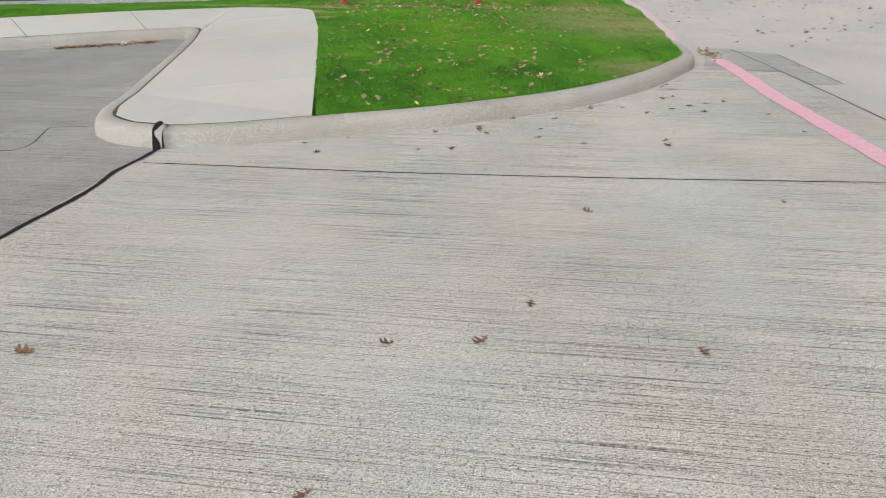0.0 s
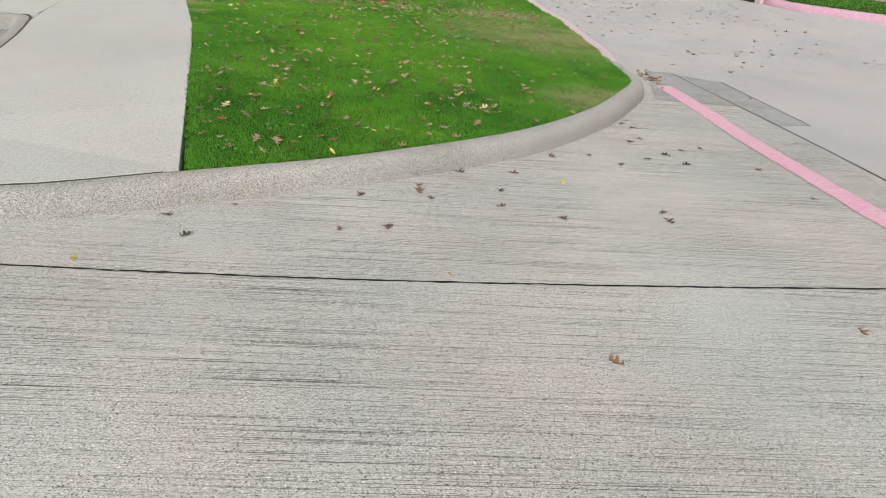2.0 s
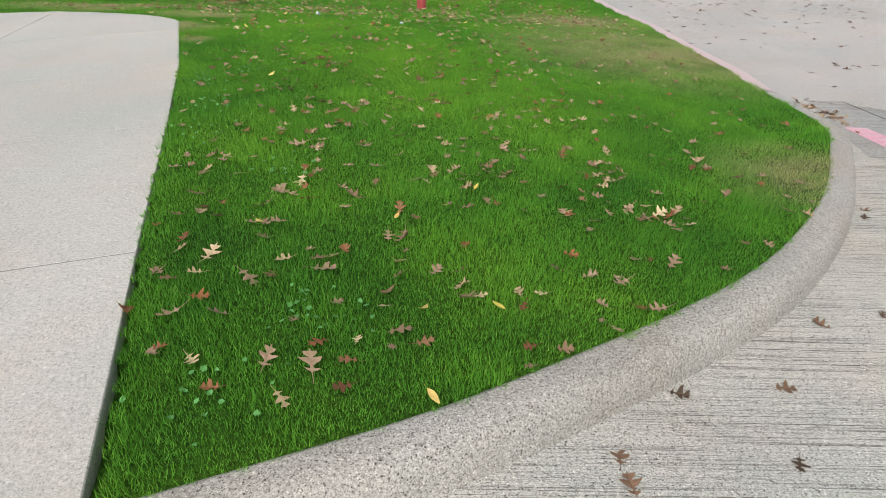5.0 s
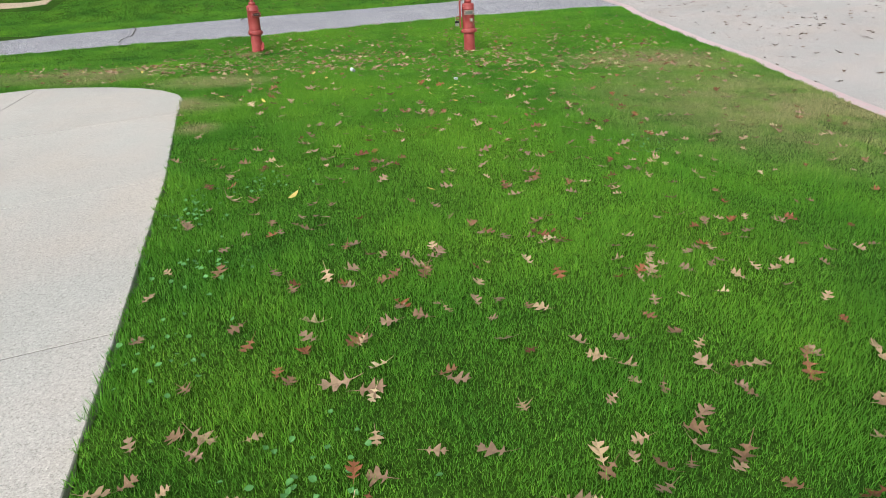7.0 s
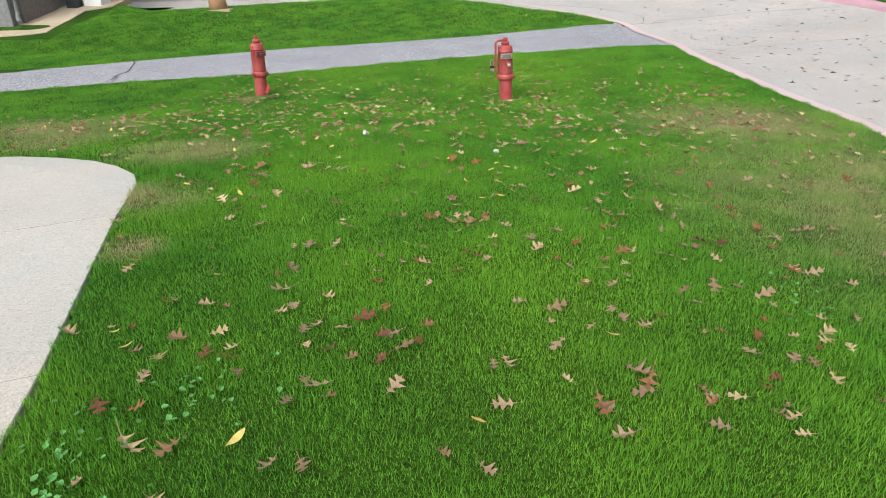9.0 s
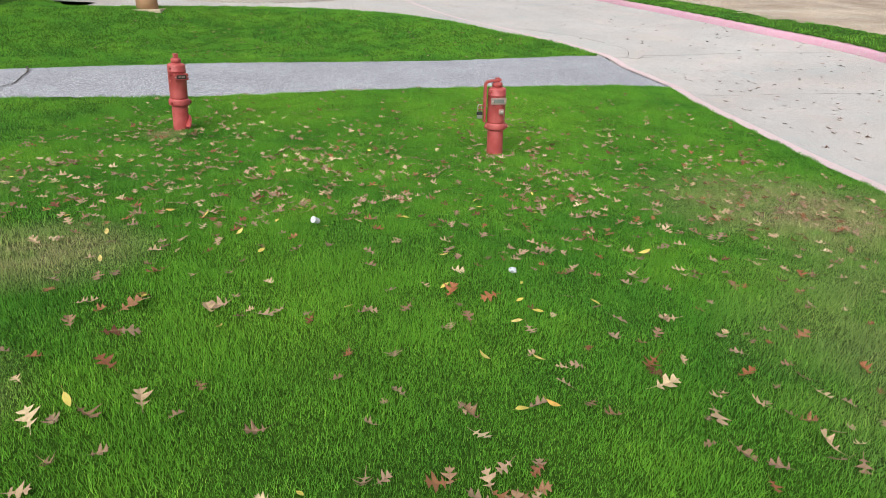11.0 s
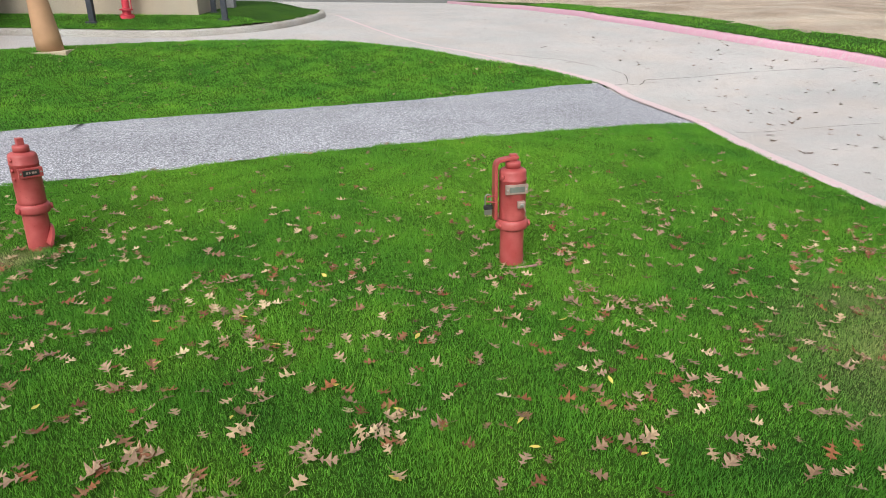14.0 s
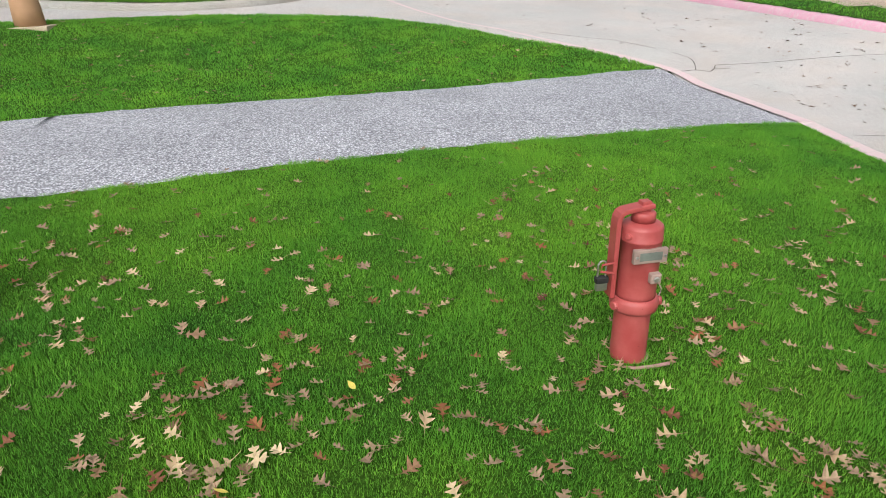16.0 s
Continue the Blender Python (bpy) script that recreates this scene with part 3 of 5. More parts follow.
def slab(poly, parent, name="slab", lift=0.006, mat=M_PAD, z=turf_z):
    """One concrete slab with a small rounded arris."""
    p = np.array(poly, float)
    c = p.mean(0)
    d = (c - p)
    d /= np.linalg.norm(d, axis=1)[:, None]
    n = len(p)
    rings = []
    for inset, drop in ((0.004, 0.14), (0.004, 0.004), (0.008, 0.0)):
        q = p + d * inset
        zz = z(q[:, 0], q[:, 1]) + lift - drop
        rings.append([(q[i, 0], q[i, 1], zz[i]) for i in range(n)])
    verts = [v for r in rings for v in r]
    faces = []
    for k in (0, 1):
        for i in range(n):
            a, b = k * n + i, k * n + (i + 1) % n
            faces.append((a, b, b + n, a + n))
    faces.append(tuple(range(2 * n, 3 * n)))
    return mesh_object(name, verts, faces, mat, parent)


def offset(line, d):
    g = np.gradient(line, axis=0)
    g /= np.linalg.norm(g, axis=1)[:, None]
    return line + np.stack([-g[:, 1], g[:, 0]], 1) * d


side_in, front_in, bay_in = offset(side, 0.194), offset(front, 0.194), offset(bay, 0.194)


def along(line, y0, y1):
    """The stretch of a line between two values of y, thinned."""
    q = [tuple(v) for v in line if y0 < v[1] < y1]
    return q[::3] if len(q) > 6 else q


corner_curve = along(side_in, 4.0, 5.72) + [tuple(v) for v in front_in if v[0] < -0.40][::2]
slab([RIGHT[1], LEFT[1]] + corner_curve + [(-0.35, 5.19)], pavement)
for i in range(1, 4):
    lo, hi = LEFT[i][1], LEFT[i + 1][1]
    slab([RIGHT[i], RIGHT[i + 1], LEFT[i + 1]] + along(side_in, lo + 0.05, min(hi - 0.05, 9.6)) + [LEFT[i]], pavement)
CORNER = [(-2.17, 10.83), (-2.37, 11.42), (-2.52, 11.66), (-2.76, 11.87), (-3.05, 12.03), (-3.4, 12.13), (-3.75, 12.17), (-4.15, 12.13), (-3.8, 10.3)]
slab(CORNER, pavement)
WALK_BACK = [(-4.15, 12.13), (-5.5, 10.75), (-6.95, 9.7), (-8.3, 8.85), (-9.7, 7.95)]
bay_x = [tuple(bay_in[int(np.argmin(np.abs(bay_in[:, 0] - v)))]) for v in (-4.75, -6.2, -7.8, -9.5)]
slab([(-3.80, 10.30), (-4.15, 12.13), WALK_BACK[1], bay_x[0], tuple(bay_in[-1]), (-3.80, 10.1)], pavement)
for i in range(1, 4):
    slab([WALK_BACK[i], WALK_BACK[i + 1], bay_x[i], bay_x[i - 1]], pavement)
PAD = np.array(RIGHT + CORNER[1:-1] + WALK_BACK[1:] + [tuple(v) for v in bay[::4]] + [tuple(v) for v in side[::4]] + [(-1.42, 4.6), (-0.36, 4.98)])

def grass_inset(x, y):
    """How much farther the turf stands back behind the broad pink kerb."""
    return 0.045 * smooth((y - 9.6) / 0.9) * (x > 0)


PAD_RIM = np.vstack([straight(a, b, 0.1) for a, b in zip(PAD, np.roll(PAD, -1, axis=0)) if math.dist(a, b) > 0.01])


def lawn_sheet_z(x, y):
    """The turf, sunk to a bed below the slabs."""
    return turf_z(x, y) - inside(PAD, x, y) * (0.05 + 0.12 * smooth(edge_distance(PAD_RIM, x, y) / 0.3))


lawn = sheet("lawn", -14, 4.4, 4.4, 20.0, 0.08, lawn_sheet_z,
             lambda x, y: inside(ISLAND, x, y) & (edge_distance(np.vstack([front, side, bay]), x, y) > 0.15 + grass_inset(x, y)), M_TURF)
tagged(lawn, "green mown lawn island strewn with dry oak leaves", "lawn", kind="structure")


def filler(a, b, w=0.009):
    """Dirt packed in the joint between two slabs."""
    a, b = Vector((*a, float(turf_z(*a)) + 0.0045)), Vector((*b, float(turf_z(*b)) + 0.0045))
    d = (b - a).cross(Vector((0, 0, 1))).normalized() * w
    mesh_object("joint", [a + d, b + d, b - d, a - d], [(0, 1, 2, 3)], M_JOINT, pavement)


for q, w in zip(RIGHT[1:], LEFT[1:]):
    filler(q, w)
filler((-3.80, 10.30), (-4.15, 12.13))
filler((-3.80, 10.30), (-3.80, 10.1))
for q, w in zip(WALK_BACK[1:], bay_x):
    filler(q, w)
rim = np.vstack([side_in, front_in[front_in[:, 0] < -0.36]])
strip("kerb_joint", rim, -0.03, 0.012, turf_z, M_GROOVE, pavement, "dark dirt filled joint behind the kerb", lift=0.0008)
strip("kerb_joint", bay_in, -0.03, 0.012, turf_z, M_GROOVE, pavement, "dark dirt filled joint behind the kerb", lift=0.0008)

# ---- asphalt cross path ----
def cross_path():
    n = 160
    a = np.array([near_edge[int(i * (len(near_edge) - 1) / n)] for i in range(n + 1)])
    b = np.array([far_edge[int(i * (len(far_edge) - 1) / n)] for i in range(n + 1)])
    rng = np.random.RandomState(4)
    verts, faces = [], []
    m = 8
    for p, q in zip(a, b):
        p = p + (0, rng.uniform(-0.06, 0.0))
        q = q + (0, rng.uniform(0.0, 0.06))
        for j in range(m + 1):
            u = j / m
            x, y = p * (1 - u) + q * u
            crown = 0.035 * (1 - (2 * u - 1) ** 2)
            za, zb = float(turf_z(*p)), float(turf_z(*q))
            w = float(smooth((x - 1.4) / 1.5))
            verts.append((x, y, (za * (1 - u) + zb * u + 0.006 + crown) * (1 - w) + (float(road_z(x, y)) + 0.014) * w))
    for i in range(n):
        for j in range(m):
            k = i * (m + 1) + j
            faces.append((k, k + m + 1, k + m + 2, k + 1)[::-1])
    return mesh_object("asphalt_path", verts, faces, M_ASPHALT, flat=False)


tagged(strip("path_crack", spline([(-6.85, 19.5), (-6.6, 19.1), (-6.47, 18.75), (-6.3, 18.3), (-6.32, 18.0), (-6.2, 17.6)], 0.06), -0.014, 0.014, lambda x, y: turf_z(x, y) + 0.04, M_GROOVE, wobble=0.008),
       "dark crack across the asphalt path", "crack", kind="structure")
path = tagged(cross_path(), "pale grey worn asphalt footpath crossing the lawn", "path", kind="structure")

tagged(strip("flush_kerb", spline([(3.56, 20.1), (3.38, 21.1), (3.18, 22.1), (2.98, 22.95), (2.08, 24.0), (1.08, 24.7)], 0.12), -0.09, 0.09, road_z, M_PINKKERB, lift=0.02, wobble=0.006),
       "flush kerb with faded pink paint across the path end", "kerb", kind="structure")

# ---- far side of the road ----
def kerb_far(x, y):
    return float(road_z(x, y)), 1.0


cut0 = int(np.argmin(np.hypot(FAR_EDGE[:, 0] - 8.5, FAR_EDGE[:, 1] - 19.3)))
cut1 = int(np.argmin(np.hypot(FAR_EDGE[:, 0] - 8.95, FAR_EDGE[:, 1] - 16.9)))
kerb_run("kerb", FAR_EDGE[cut0:], M_PINKFAR, "concrete kerb painted faded pink with worn white lettering", base=kerb_far, inward=-1)
kerb_run("kerb", FAR_EDGE[:cut1 + 1], M_PINKFAR, "concrete kerb painted faded pink beyond the drain", base=kerb_far, inward=-1)
# unreadable stencil on the kerb face
stencil_at = [i for i in range(len(FAR_EDGE)) if 24.2 < FAR_EDGE[i, 1] < 26.6]
marks = thing("kerb_lettering", "worn white stencilled marks on the pink kerb", "lettering", kind="structure")
for i in stencil_at[::2]:
    x, y = FAR_EDGE[i]
    bm = bmesh.new()
    box(bm, (-0.002, -0.07, 0.035), (0.004, 0.07, 0.105))
    bm.transform(Matrix.Translation((x + 0.03, y, float(road_z(x, y)))) @ Matrix.Rotation(radians(28), 4, "Y"))
    part("mark", bm, M_WHITELINE, marks)

FAR_DENSE = np.vstack([FAR_EDGE[:-1] * (1 - k / 4) + FAR_EDGE[1:] * (k / 4) for k in range(4)])
verge = sheet("verge", 3.4, 16, 12, 60, 0.12, lambda x, y: road_z(x, y) + 0.148,
              lambda x, y: inside(FIELD, x, y) & (edge_distance(FAR_DENSE, x, y) < 1.7) & (edge_distance(FAR_DENSE, x, y) > 0.16), M_TURF)
tagged(verge, "narrow strip of mown grass behind the pink kerb", "lawn", kind="structure")
field = sheet("dry_ground", 4, 44, 12, 60, 0.5, lambda x, y: road_z(x, y) + 0.14 + 0.03 * np.sin(x * 1.3) * np.sin(y * 1.1),
              lambda x, y: inside(FIELD, x, y) & (edge_distance(FAR_EDGE[::2], x, y) > 1.4), M_DIRT)
tagged(field, "bare dry ground scattered with fallen leaves", "ground", kind="structure")

inlet = thing("storm_drain", "grey concrete storm drain inlet with a dark slot in the kerb", "storm drain",
              pose(9.15, 18.2, float(road_z(8.75, 18.1)), 0, 0, -77))
bm = box(bmesh.new(), (-1.25, -0.55, 0.11), (1.25, 0.75, 0.20), 0.012)
part("slab", bm, M_ROAD_GREY, inlet)
# solid black block stands in for the shade inside the open slot
bm = box(bmesh.new(), (-1.15, -0.50, -0.25), (1.15, -0.30, 0.112))
part("throat", bm, M_BLACK, inlet)
for sx in (-1, 1):
    bm = box(bmesh.new(), (sx * 1.15 - 0.1, -0.55, -0.3), (sx * 1.15 + 0.1, 0.7, 0.11), 0.01)
    part("cheek", bm, M_PINKKERB, inlet)
part("manhole_lid", turned([(0.30, 0.19), (0.30, 0.207), (0.27, 0.212), (0.05, 0.214)], 28, Matrix.Translation((0.1, 0.2, 0))), M_RUST, inlet, "dark iron manhole lid")


def trunk(x, y, r, h):
    t = thing("tree", "pale grey twin tree trunk on the far verge", "tree", pose(x, y, float(road_z(x, y)) + 0.14))
    for k, (dx, lean) in enumerate(((0, -0.10), (0.28, 0.16))):
        pts = [(dx + lean * z * 0.35 + 0.02 * math.sin(z * 3 + k), 0.02 * math.cos(z * 2), z) for z in np.linspace(-0.1, h, 9)]
        bm = bmesh.new()
        rings = []
        for i, q in enumerate(pts):
            rr = r * (1.35 - 0.6 * min(1, i / 3)) * (1 - 0.05 * i)
            rings.append([bm.verts.new((q[0] + rr * math.cos(a * math.pi / 6) * (1 + 0.08 * math.sin(3 * a + i)), q[1] + rr * math.sin(a * math.pi / 6), q[2])) for a in range(12)])
        for a, b in zip(rings, rings[1:]):
            for j in range(12):
                bm.faces.new((a[j], a[(j + 1) % 12], b[(j + 1) % 12], b[j]))
        bm.faces.new(rings[-1])
        part("trunk", bm, M_BARK, t, flat=False)


trunk(10.3, 21.0, 0.11, 3.0)

# ---- loading dock and buildings behind ----
def dock_z(x, y):
    return road_z(x, y) + 0.15 + 0.17 * smooth((y - 27.8) / 1.4) * smooth((-3.6 - np.asarray(x)) / 1.5)


dock_lawn = sheet("dock_lawn", -14, -2, 26.8, 40, 0.2, dock_z, lambda x, y: inside(DOCK, x, y) & (edge_distance(DOCK_EDGE, x, y) > 0.19), M_TURF)
tagged(dock_lawn, "strip of mown grass in front of the loading dock", "lawn", kind="structure")
kerb_run("kerb", DOCK_EDGE, M_KERB, "pale concrete kerb curving round the dock lawn", base=kerb_far)


def gz(x, y):
    return float(dock_z(x, y))


wall_y = 29.1
dock = thing("loading_dock", "tan stucco loading dock wall under a dark steel canopy deck", "loading dock", kind="structure")
bm = box(bmesh.new(), (-13.5, wall_y, 0.2), (-5.62, wall_y + 0.25, 2.02), 0.01)
part("wall", bm, M_STUCCO, dock)
bm = box(bmesh.new(), (-13.5, wall_y - 0.12, 2.03), (-6.2, wall_y + 3.0, 2.30), 0.01)
part("deck_beam", bm, M_DARKSTEEL, dock, "dark painted steel edge beam")
bm = box(bmesh.new(), (-5.87, wall_y + 0.25, 0.2), (-5.62, wall_y + 3.0, 2.02), 0.01)
part("end_wall", bm, M_STUCCO, dock)
bm = box(bmesh.new(), (-5.6, wall_y + 2.4, 0.4), (-5.3, wall_y + 2.7, 2.1), 0.01)
part("low_wall", bm, M_BLOCK, dock, "low grey block wall behind the posts")
bm = box(bmesh.new(), (-13.5, wall_y + 3.0, 0.2), (-5.62, wall_y + 3.3, 6.0), 0.01)
part("back_wall", bm, M_BLOCK, dock, "grey painted wall above the dock")


def post(x, y, w, h, label="slim dark painted steel canopy post"):
    z = gz(x, y)
    t = thing("canopy_post", label, "post", pose(x, y, z), group="canopy posts")
    part("shaft", box(bmesh.new(), (-w / 2, -w / 2, 0.012), (w / 2, w / 2, h), 0.008), M_DARKSTEEL, t)
    part("foot_plate", box(bmesh.new(), (-w, -w, -0.05), (w, w, 0.014), 0.003), M_DARKSTEEL, t)
    return t


post(-7.92, 28.35, 0.13, 2.3)
post(-4.88, 28.7, 0.13, 2.3)
post(-5.45, 29.9, 0.12, 2.3)
post(-11.6, 28.3, 0.13, 2.3)

pipe = thing("fire_standpipe", "bright red standpipe with bolted flanges by the dock wall", "standpipe", pose(-7.25, 28.75, gz(-7.25, 28.75)))
part("riser", turned([(0.085, -0.05), (0.085, 1.25)], 20), M_REDPIPE, pipe)
part("foot_flange", turned([(0.17, -0.03), (0.17, 0.05), (0.10, 0.06), (0.10, 0.16), (0.16, 0.165), (0.16, 0.20), (0.09, 0.21)], 20), M_REDPIPE, pipe)
part("head_flange", turned([(0.09, 0.74), (0.16, 0.745), (0.16, 0.80), (0.12, 0.81), (0.12, 0.92), (0.16, 0.925), (0.16, 0.97), (0.09, 0.98)], 20), M_REDPIPE, pipe)
for k in range(6):
    a = k * math.pi / 3
    part("bolt", turned([(0.016, 0.02), (0.016, 0.09)], 8, Matrix.Translation((0.14 * math.cos(a), 0.14 * math.sin(a), 0))), M_REDPIPE, pipe)
part("side_rod", tube([(0.15, -0.05, 0.17), (0.15, -0.05, 0.95)], 0.012, 8), M_REDPIPE, pipe)

stairs = thing("steel_stairs", "open steel stairs with pale treads and dark rails", "stairs", pose(-10.4, 27.9, gz(-10.6, 28.0) - 0.06))
for k in range(6):
    part("tread", box(bmesh.new(), (-0.75, k * 0.24 - 0.02, 0.17 + k * 0.19), (0.15, k * 0.24 + 0.24, 0.205 + k * 0.19), 0.006), M_STEEL, stairs, "pale galvanised tread")
for sx in (-0.80, 0.20):
    bm = tube([(sx, -0.15, 0.0), (sx, 1.45, 1.27)], 0.07, 6)
    part("stringer", bm, M_DARKSTEEL, stairs)
    part("newel", tube([(sx, -0.12, -0.12), (sx, -0.12, 1.15)], 0.045, 10), M_DARKSTEEL, stairs)
    part("handrail", tube([(sx, -0.12, 1.12), (sx, 1.4, 2.3)], 0.025, 10), M_DARKSTEEL, stairs)
    for k in range(3):
        part("baluster", tube([(sx, 0.3 + 0.4 * k, 0.3 + 0.32 * k), (sx, 0.3 + 0.4 * k, 1.42 + 0.32 * k)], 0.015, 8), M_DARKSTEEL, stairs)

COL = (-7.21, 24.79)
cz = float(turf_z(*COL))
column = thing("tapered_column", "tan painted tapering column on a pale concrete foot", "column", pose(COL[0], COL[1], cz, 0, -3, 8))
part("foot", box(bmesh.new(), (-0.36, -0.33, -0.2), (0.36, 0.33, -0.01), 0.012), M_TANWALK, column, "pale concrete foot")
part("shaft", turned([(0.235, -0.02), (0.225, 0.25), (0.15, 1.2), (0.11, 2.6), (0.11, 5.0)], 24), M_COLUMN, column, flat=False)

# grey building with a pale doorway, left of the bank
annex = thing("grey_building", "dark grey painted building with a shutter and white pilaster", "building", kind="structure")
bz = 0.2
part("wall", box(bmesh.new(), (-16, 22.6, bz), (-11.4, 27, 5.0), 0.02), M_BLOCK, annex)
part("shutter", box(bmesh.new(), (-11.41, 22.95, bz), (-11.34, 24.3, 3.2), 0.01), M_DOORGREY, annex, "brown grey roller shutter")
part("pier", box(bmesh.new(), (-11.15, 24.4, bz), (-10.85, 24.65, 4.0), 0.01), M_DARKSTEEL, annex, "dark grey door pier")
part("downspout", tube([(-11.32, 22.75, 3.2), (-11.32, 22.75, 0.95), (-11.30, 22.68, 0.80), (-11.12, 22.5, 0.74)], 0.05, 10), M_BLOCK, annex, "grey downspout")
part("pilaster", box(bmesh.new(), (-10.78, 24.6, bz), (-10.3, 25.1, 4.0), 0.01), M_WHITE, annex, "white pilaster")
part("pilaster_base", box(bmesh.new(), (-10.82, 24.52, bz), (-9.98, 25.15, 0.93), 0.015), M_WHITE, annex, "white pilaster base")
tagged(slab([(-16, 21.5), (-10.9, 21.9), (-10.25, 22.1), (-10.35, 23.2), (-10.5, 24.2), (-10.0, 24.6), (-10.0, 25.6), (-16, 25.6)], None, "tan_walk", 0.03, M_TANWALK, turf_z),
       "tan concrete walk in front of the grey building", "pavement", kind="structure")
backdrop = tagged(mesh_object("backdrop", [(-60, 62, -1), (60, 62, -1), (60, 62, 9), (-60, 62, 9)], [(0, 1, 2, 3)], M_BLOCK), "plain far grey wall closing the view", "backdrop", kind="structure")


# ---- indicator posts ----
def bent_bar(points, half_width, half_depth):
    """A flat bar bent in the y-z plane, with softened edges."""
    bm = bmesh.new()
    rings = []
    c = 0.3 * half_depth
    outline = [(-half_width, -half_depth + c), (-half_width + c, -half_depth), (half_width - c, -half_depth), (half_width, -half_depth + c),
               (half_width, half_depth - c), (half_width - c, half_depth), (-half_width + c, half_depth), (-half_width, half_depth - c)]
    for i, (y, z) in enumerate(points):
        (ya, za), (yb, zb) = points[max(i - 1, 0)], points[min(i + 1, len(points) - 1)]
        n = math.hypot(yb - ya, zb - za)
        ny, nz = (za - zb) / n, (yb - ya) / n
        rings.append([bm.verts.new((u, y + ny * v, z + nz * v)) for u, v in outline])
    for a, b in zip(rings, rings[1:]):
        for k in range(8):
            bm.faces.new((a[k], a[(k + 1) % 8], b[(k + 1) % 8], b[k]))
    bm.faces.new(rings[0][::-1])
    bm.faces.new(rings[-1])
    bmesh.ops.recalc_face_normals(bm, faces=bm.faces)
    return bm


def indicator_post(x, y, facing, wrench, label, lean, tall):
    """A cast-iron post indicator: lower barrel, bell ring, upper body with a sight window, operating nut, and a locked wrench."""
    t = thing("indicator_post", label, "indicator post", pose(x, y, float(turf_z(x, y)) - 0.01, 0, lean) @ Matrix.Rotation(radians(facing), 4, "Z") @ Matrix.Diagonal((1, 1, tall, 1)), group="indicator posts")
    part("lower_barrel", turned([(0.086, -0.05), (0.084, 0.02), (0.083, 0.30), (0.083, 0.32)], 32), M_RED, t, flat=False)
    part("bell_ring", turned([(0.088, 0.292), (0.106, 0.300), (0.110, 0.315), (0.110, 0.348), (0.103, 0.364), (0.094, 0.370)], 32), M_RED, t, flat=False)
    part("upper_body", turned([(0.094, 0.365), (0.092, 0.39), (0.092, 0.66), (0.0945, 0.662), (0.0945, 0.672), (0.092, 0.675), (0.092, 0.722), (0.088, 0.734), (0.074, 0.744), (0.052, 0.750)], 32), M_RED, t, flat=False)
    part("collar", turned([(0.052, 0.750), (0.052, 0.790), (0.046, 0.797), (0.030, 0.799)], 24), M_RED, t, flat=False)
    part("operating_nut", box(bmesh.new(), (-0.022, -0.022, 0.795), (0.022, 0.022, 0.848), 0.004), M_RED, t)
    for a in (-75, 75, 180):
        m = Matrix.Rotation(radians(a), 4, "Z") @ Matrix.Translation((0.112, 0, 0.33)) @ Matrix.Rotation(radians(90), 4, "Y")
        part("set_bolt", turned([(0.024, -0.03), (0.024, 0.006), (0.020, 0.012), (0.008, 0.013)], 10, m), M_RED, t)
    for a, z in ((-60, 0.695),) if wrench else ((-70, 0.705), (-70, 0.63), (-70, 0.565)):
        m = Matrix.Rotation(radians(a), 4, "Z") @ Matrix.Translation((0.092, 0, z)) @ Matrix.Rotation(radians(90), 4, "Y")
        part("lug", turned([(0.014, -0.02), (0.014, 0.012), (0.009, 0.015)], 8, m), M_RED, t)
    # sight window in a raised frame
    plate = part("window_frame", box(bmesh.new(), (0.080, -0.078, 0.578), (0.104, 0.078, 0.648), 0.004), M_PLATE if wrench else M_RED, t,
                 "pale metal sight window frame" if wrench else "")
    part("window_pane", box(bmesh.new(), (0.100, -0.052, 0.593), (0.1065, 0.052, 0.633), 0.002), M_GLASS if wrench else M_PLATEDARK, plate, "dark sight glass")
    if not wrench:
        for i, wd in enumerate((0.014, 0.010, 0.017, 0.011)):
            part("mark", box(bmesh.new(), (0.1055, -0.034 + i * 0.019, 0.606), (0.1072, -0.034 + i * 0.019 + wd, 0.622)), M_PLATE, plate)
    for s in (-1, 1):
        m = Matrix.Translation((0.103, s * 0.065, 0.613)) @ Matrix.Rotation(radians(90), 4, "Y")
        part("screw", turned([(0.007, 0), (0.007, 0.005), (0.004, 0.006)], 8, m), M_STEEL, plate)
    if wrench:
        part("cable_boss", box(bmesh.new(), (0.085, 0.005, 0.475), (0.118, 0.055, 0.525), 0.005), M_PLATE, t, "pale square fitting")
        m = Matrix.Translation((0.117, 0.03, 0.50)) @ Matrix.Rotation(radians(90), 4, "Y")
        part("cap_screw", turned([(0.014, 0), (0.014, 0.006), (0.008, 0.008)], 10, m), M_STEEL, t)
        part("seal_wire", tube([(0.118, 0.04, 0.485), (0.125, 0.055, 0.455), (0.112, 0.062, 0.43), (0.118, 0.05, 0.415)], 0.003, 6), M_PLATE, t)
        # flat wrench folded down the side and over the nut
        part("wrench", bent_bar([(-0.124, 0.375), (-0.124, 0.50), (-0.124, 0.755), (-0.121, 0.779), (-0.113, 0.797), (-0.098, 0.807), (-0.04, 0.817), (0.032, 0.826)], 0.034, 0.011), M_RED, t)
        part("staple", tube([(0.03, -0.12, 0.56), (0.03, -0.185, 0.555), (0.03, -0.19, 0.52), (0.03, -0.12, 0.505)], 0.006, 8), M_RED, t)
        lock = part("padlock", box(bmesh.new(), (0.005, -0.205, 0.415), (0.03, -0.150, 0.465), 0.007), M_STEEL, t, "grey padlock with a black cap")
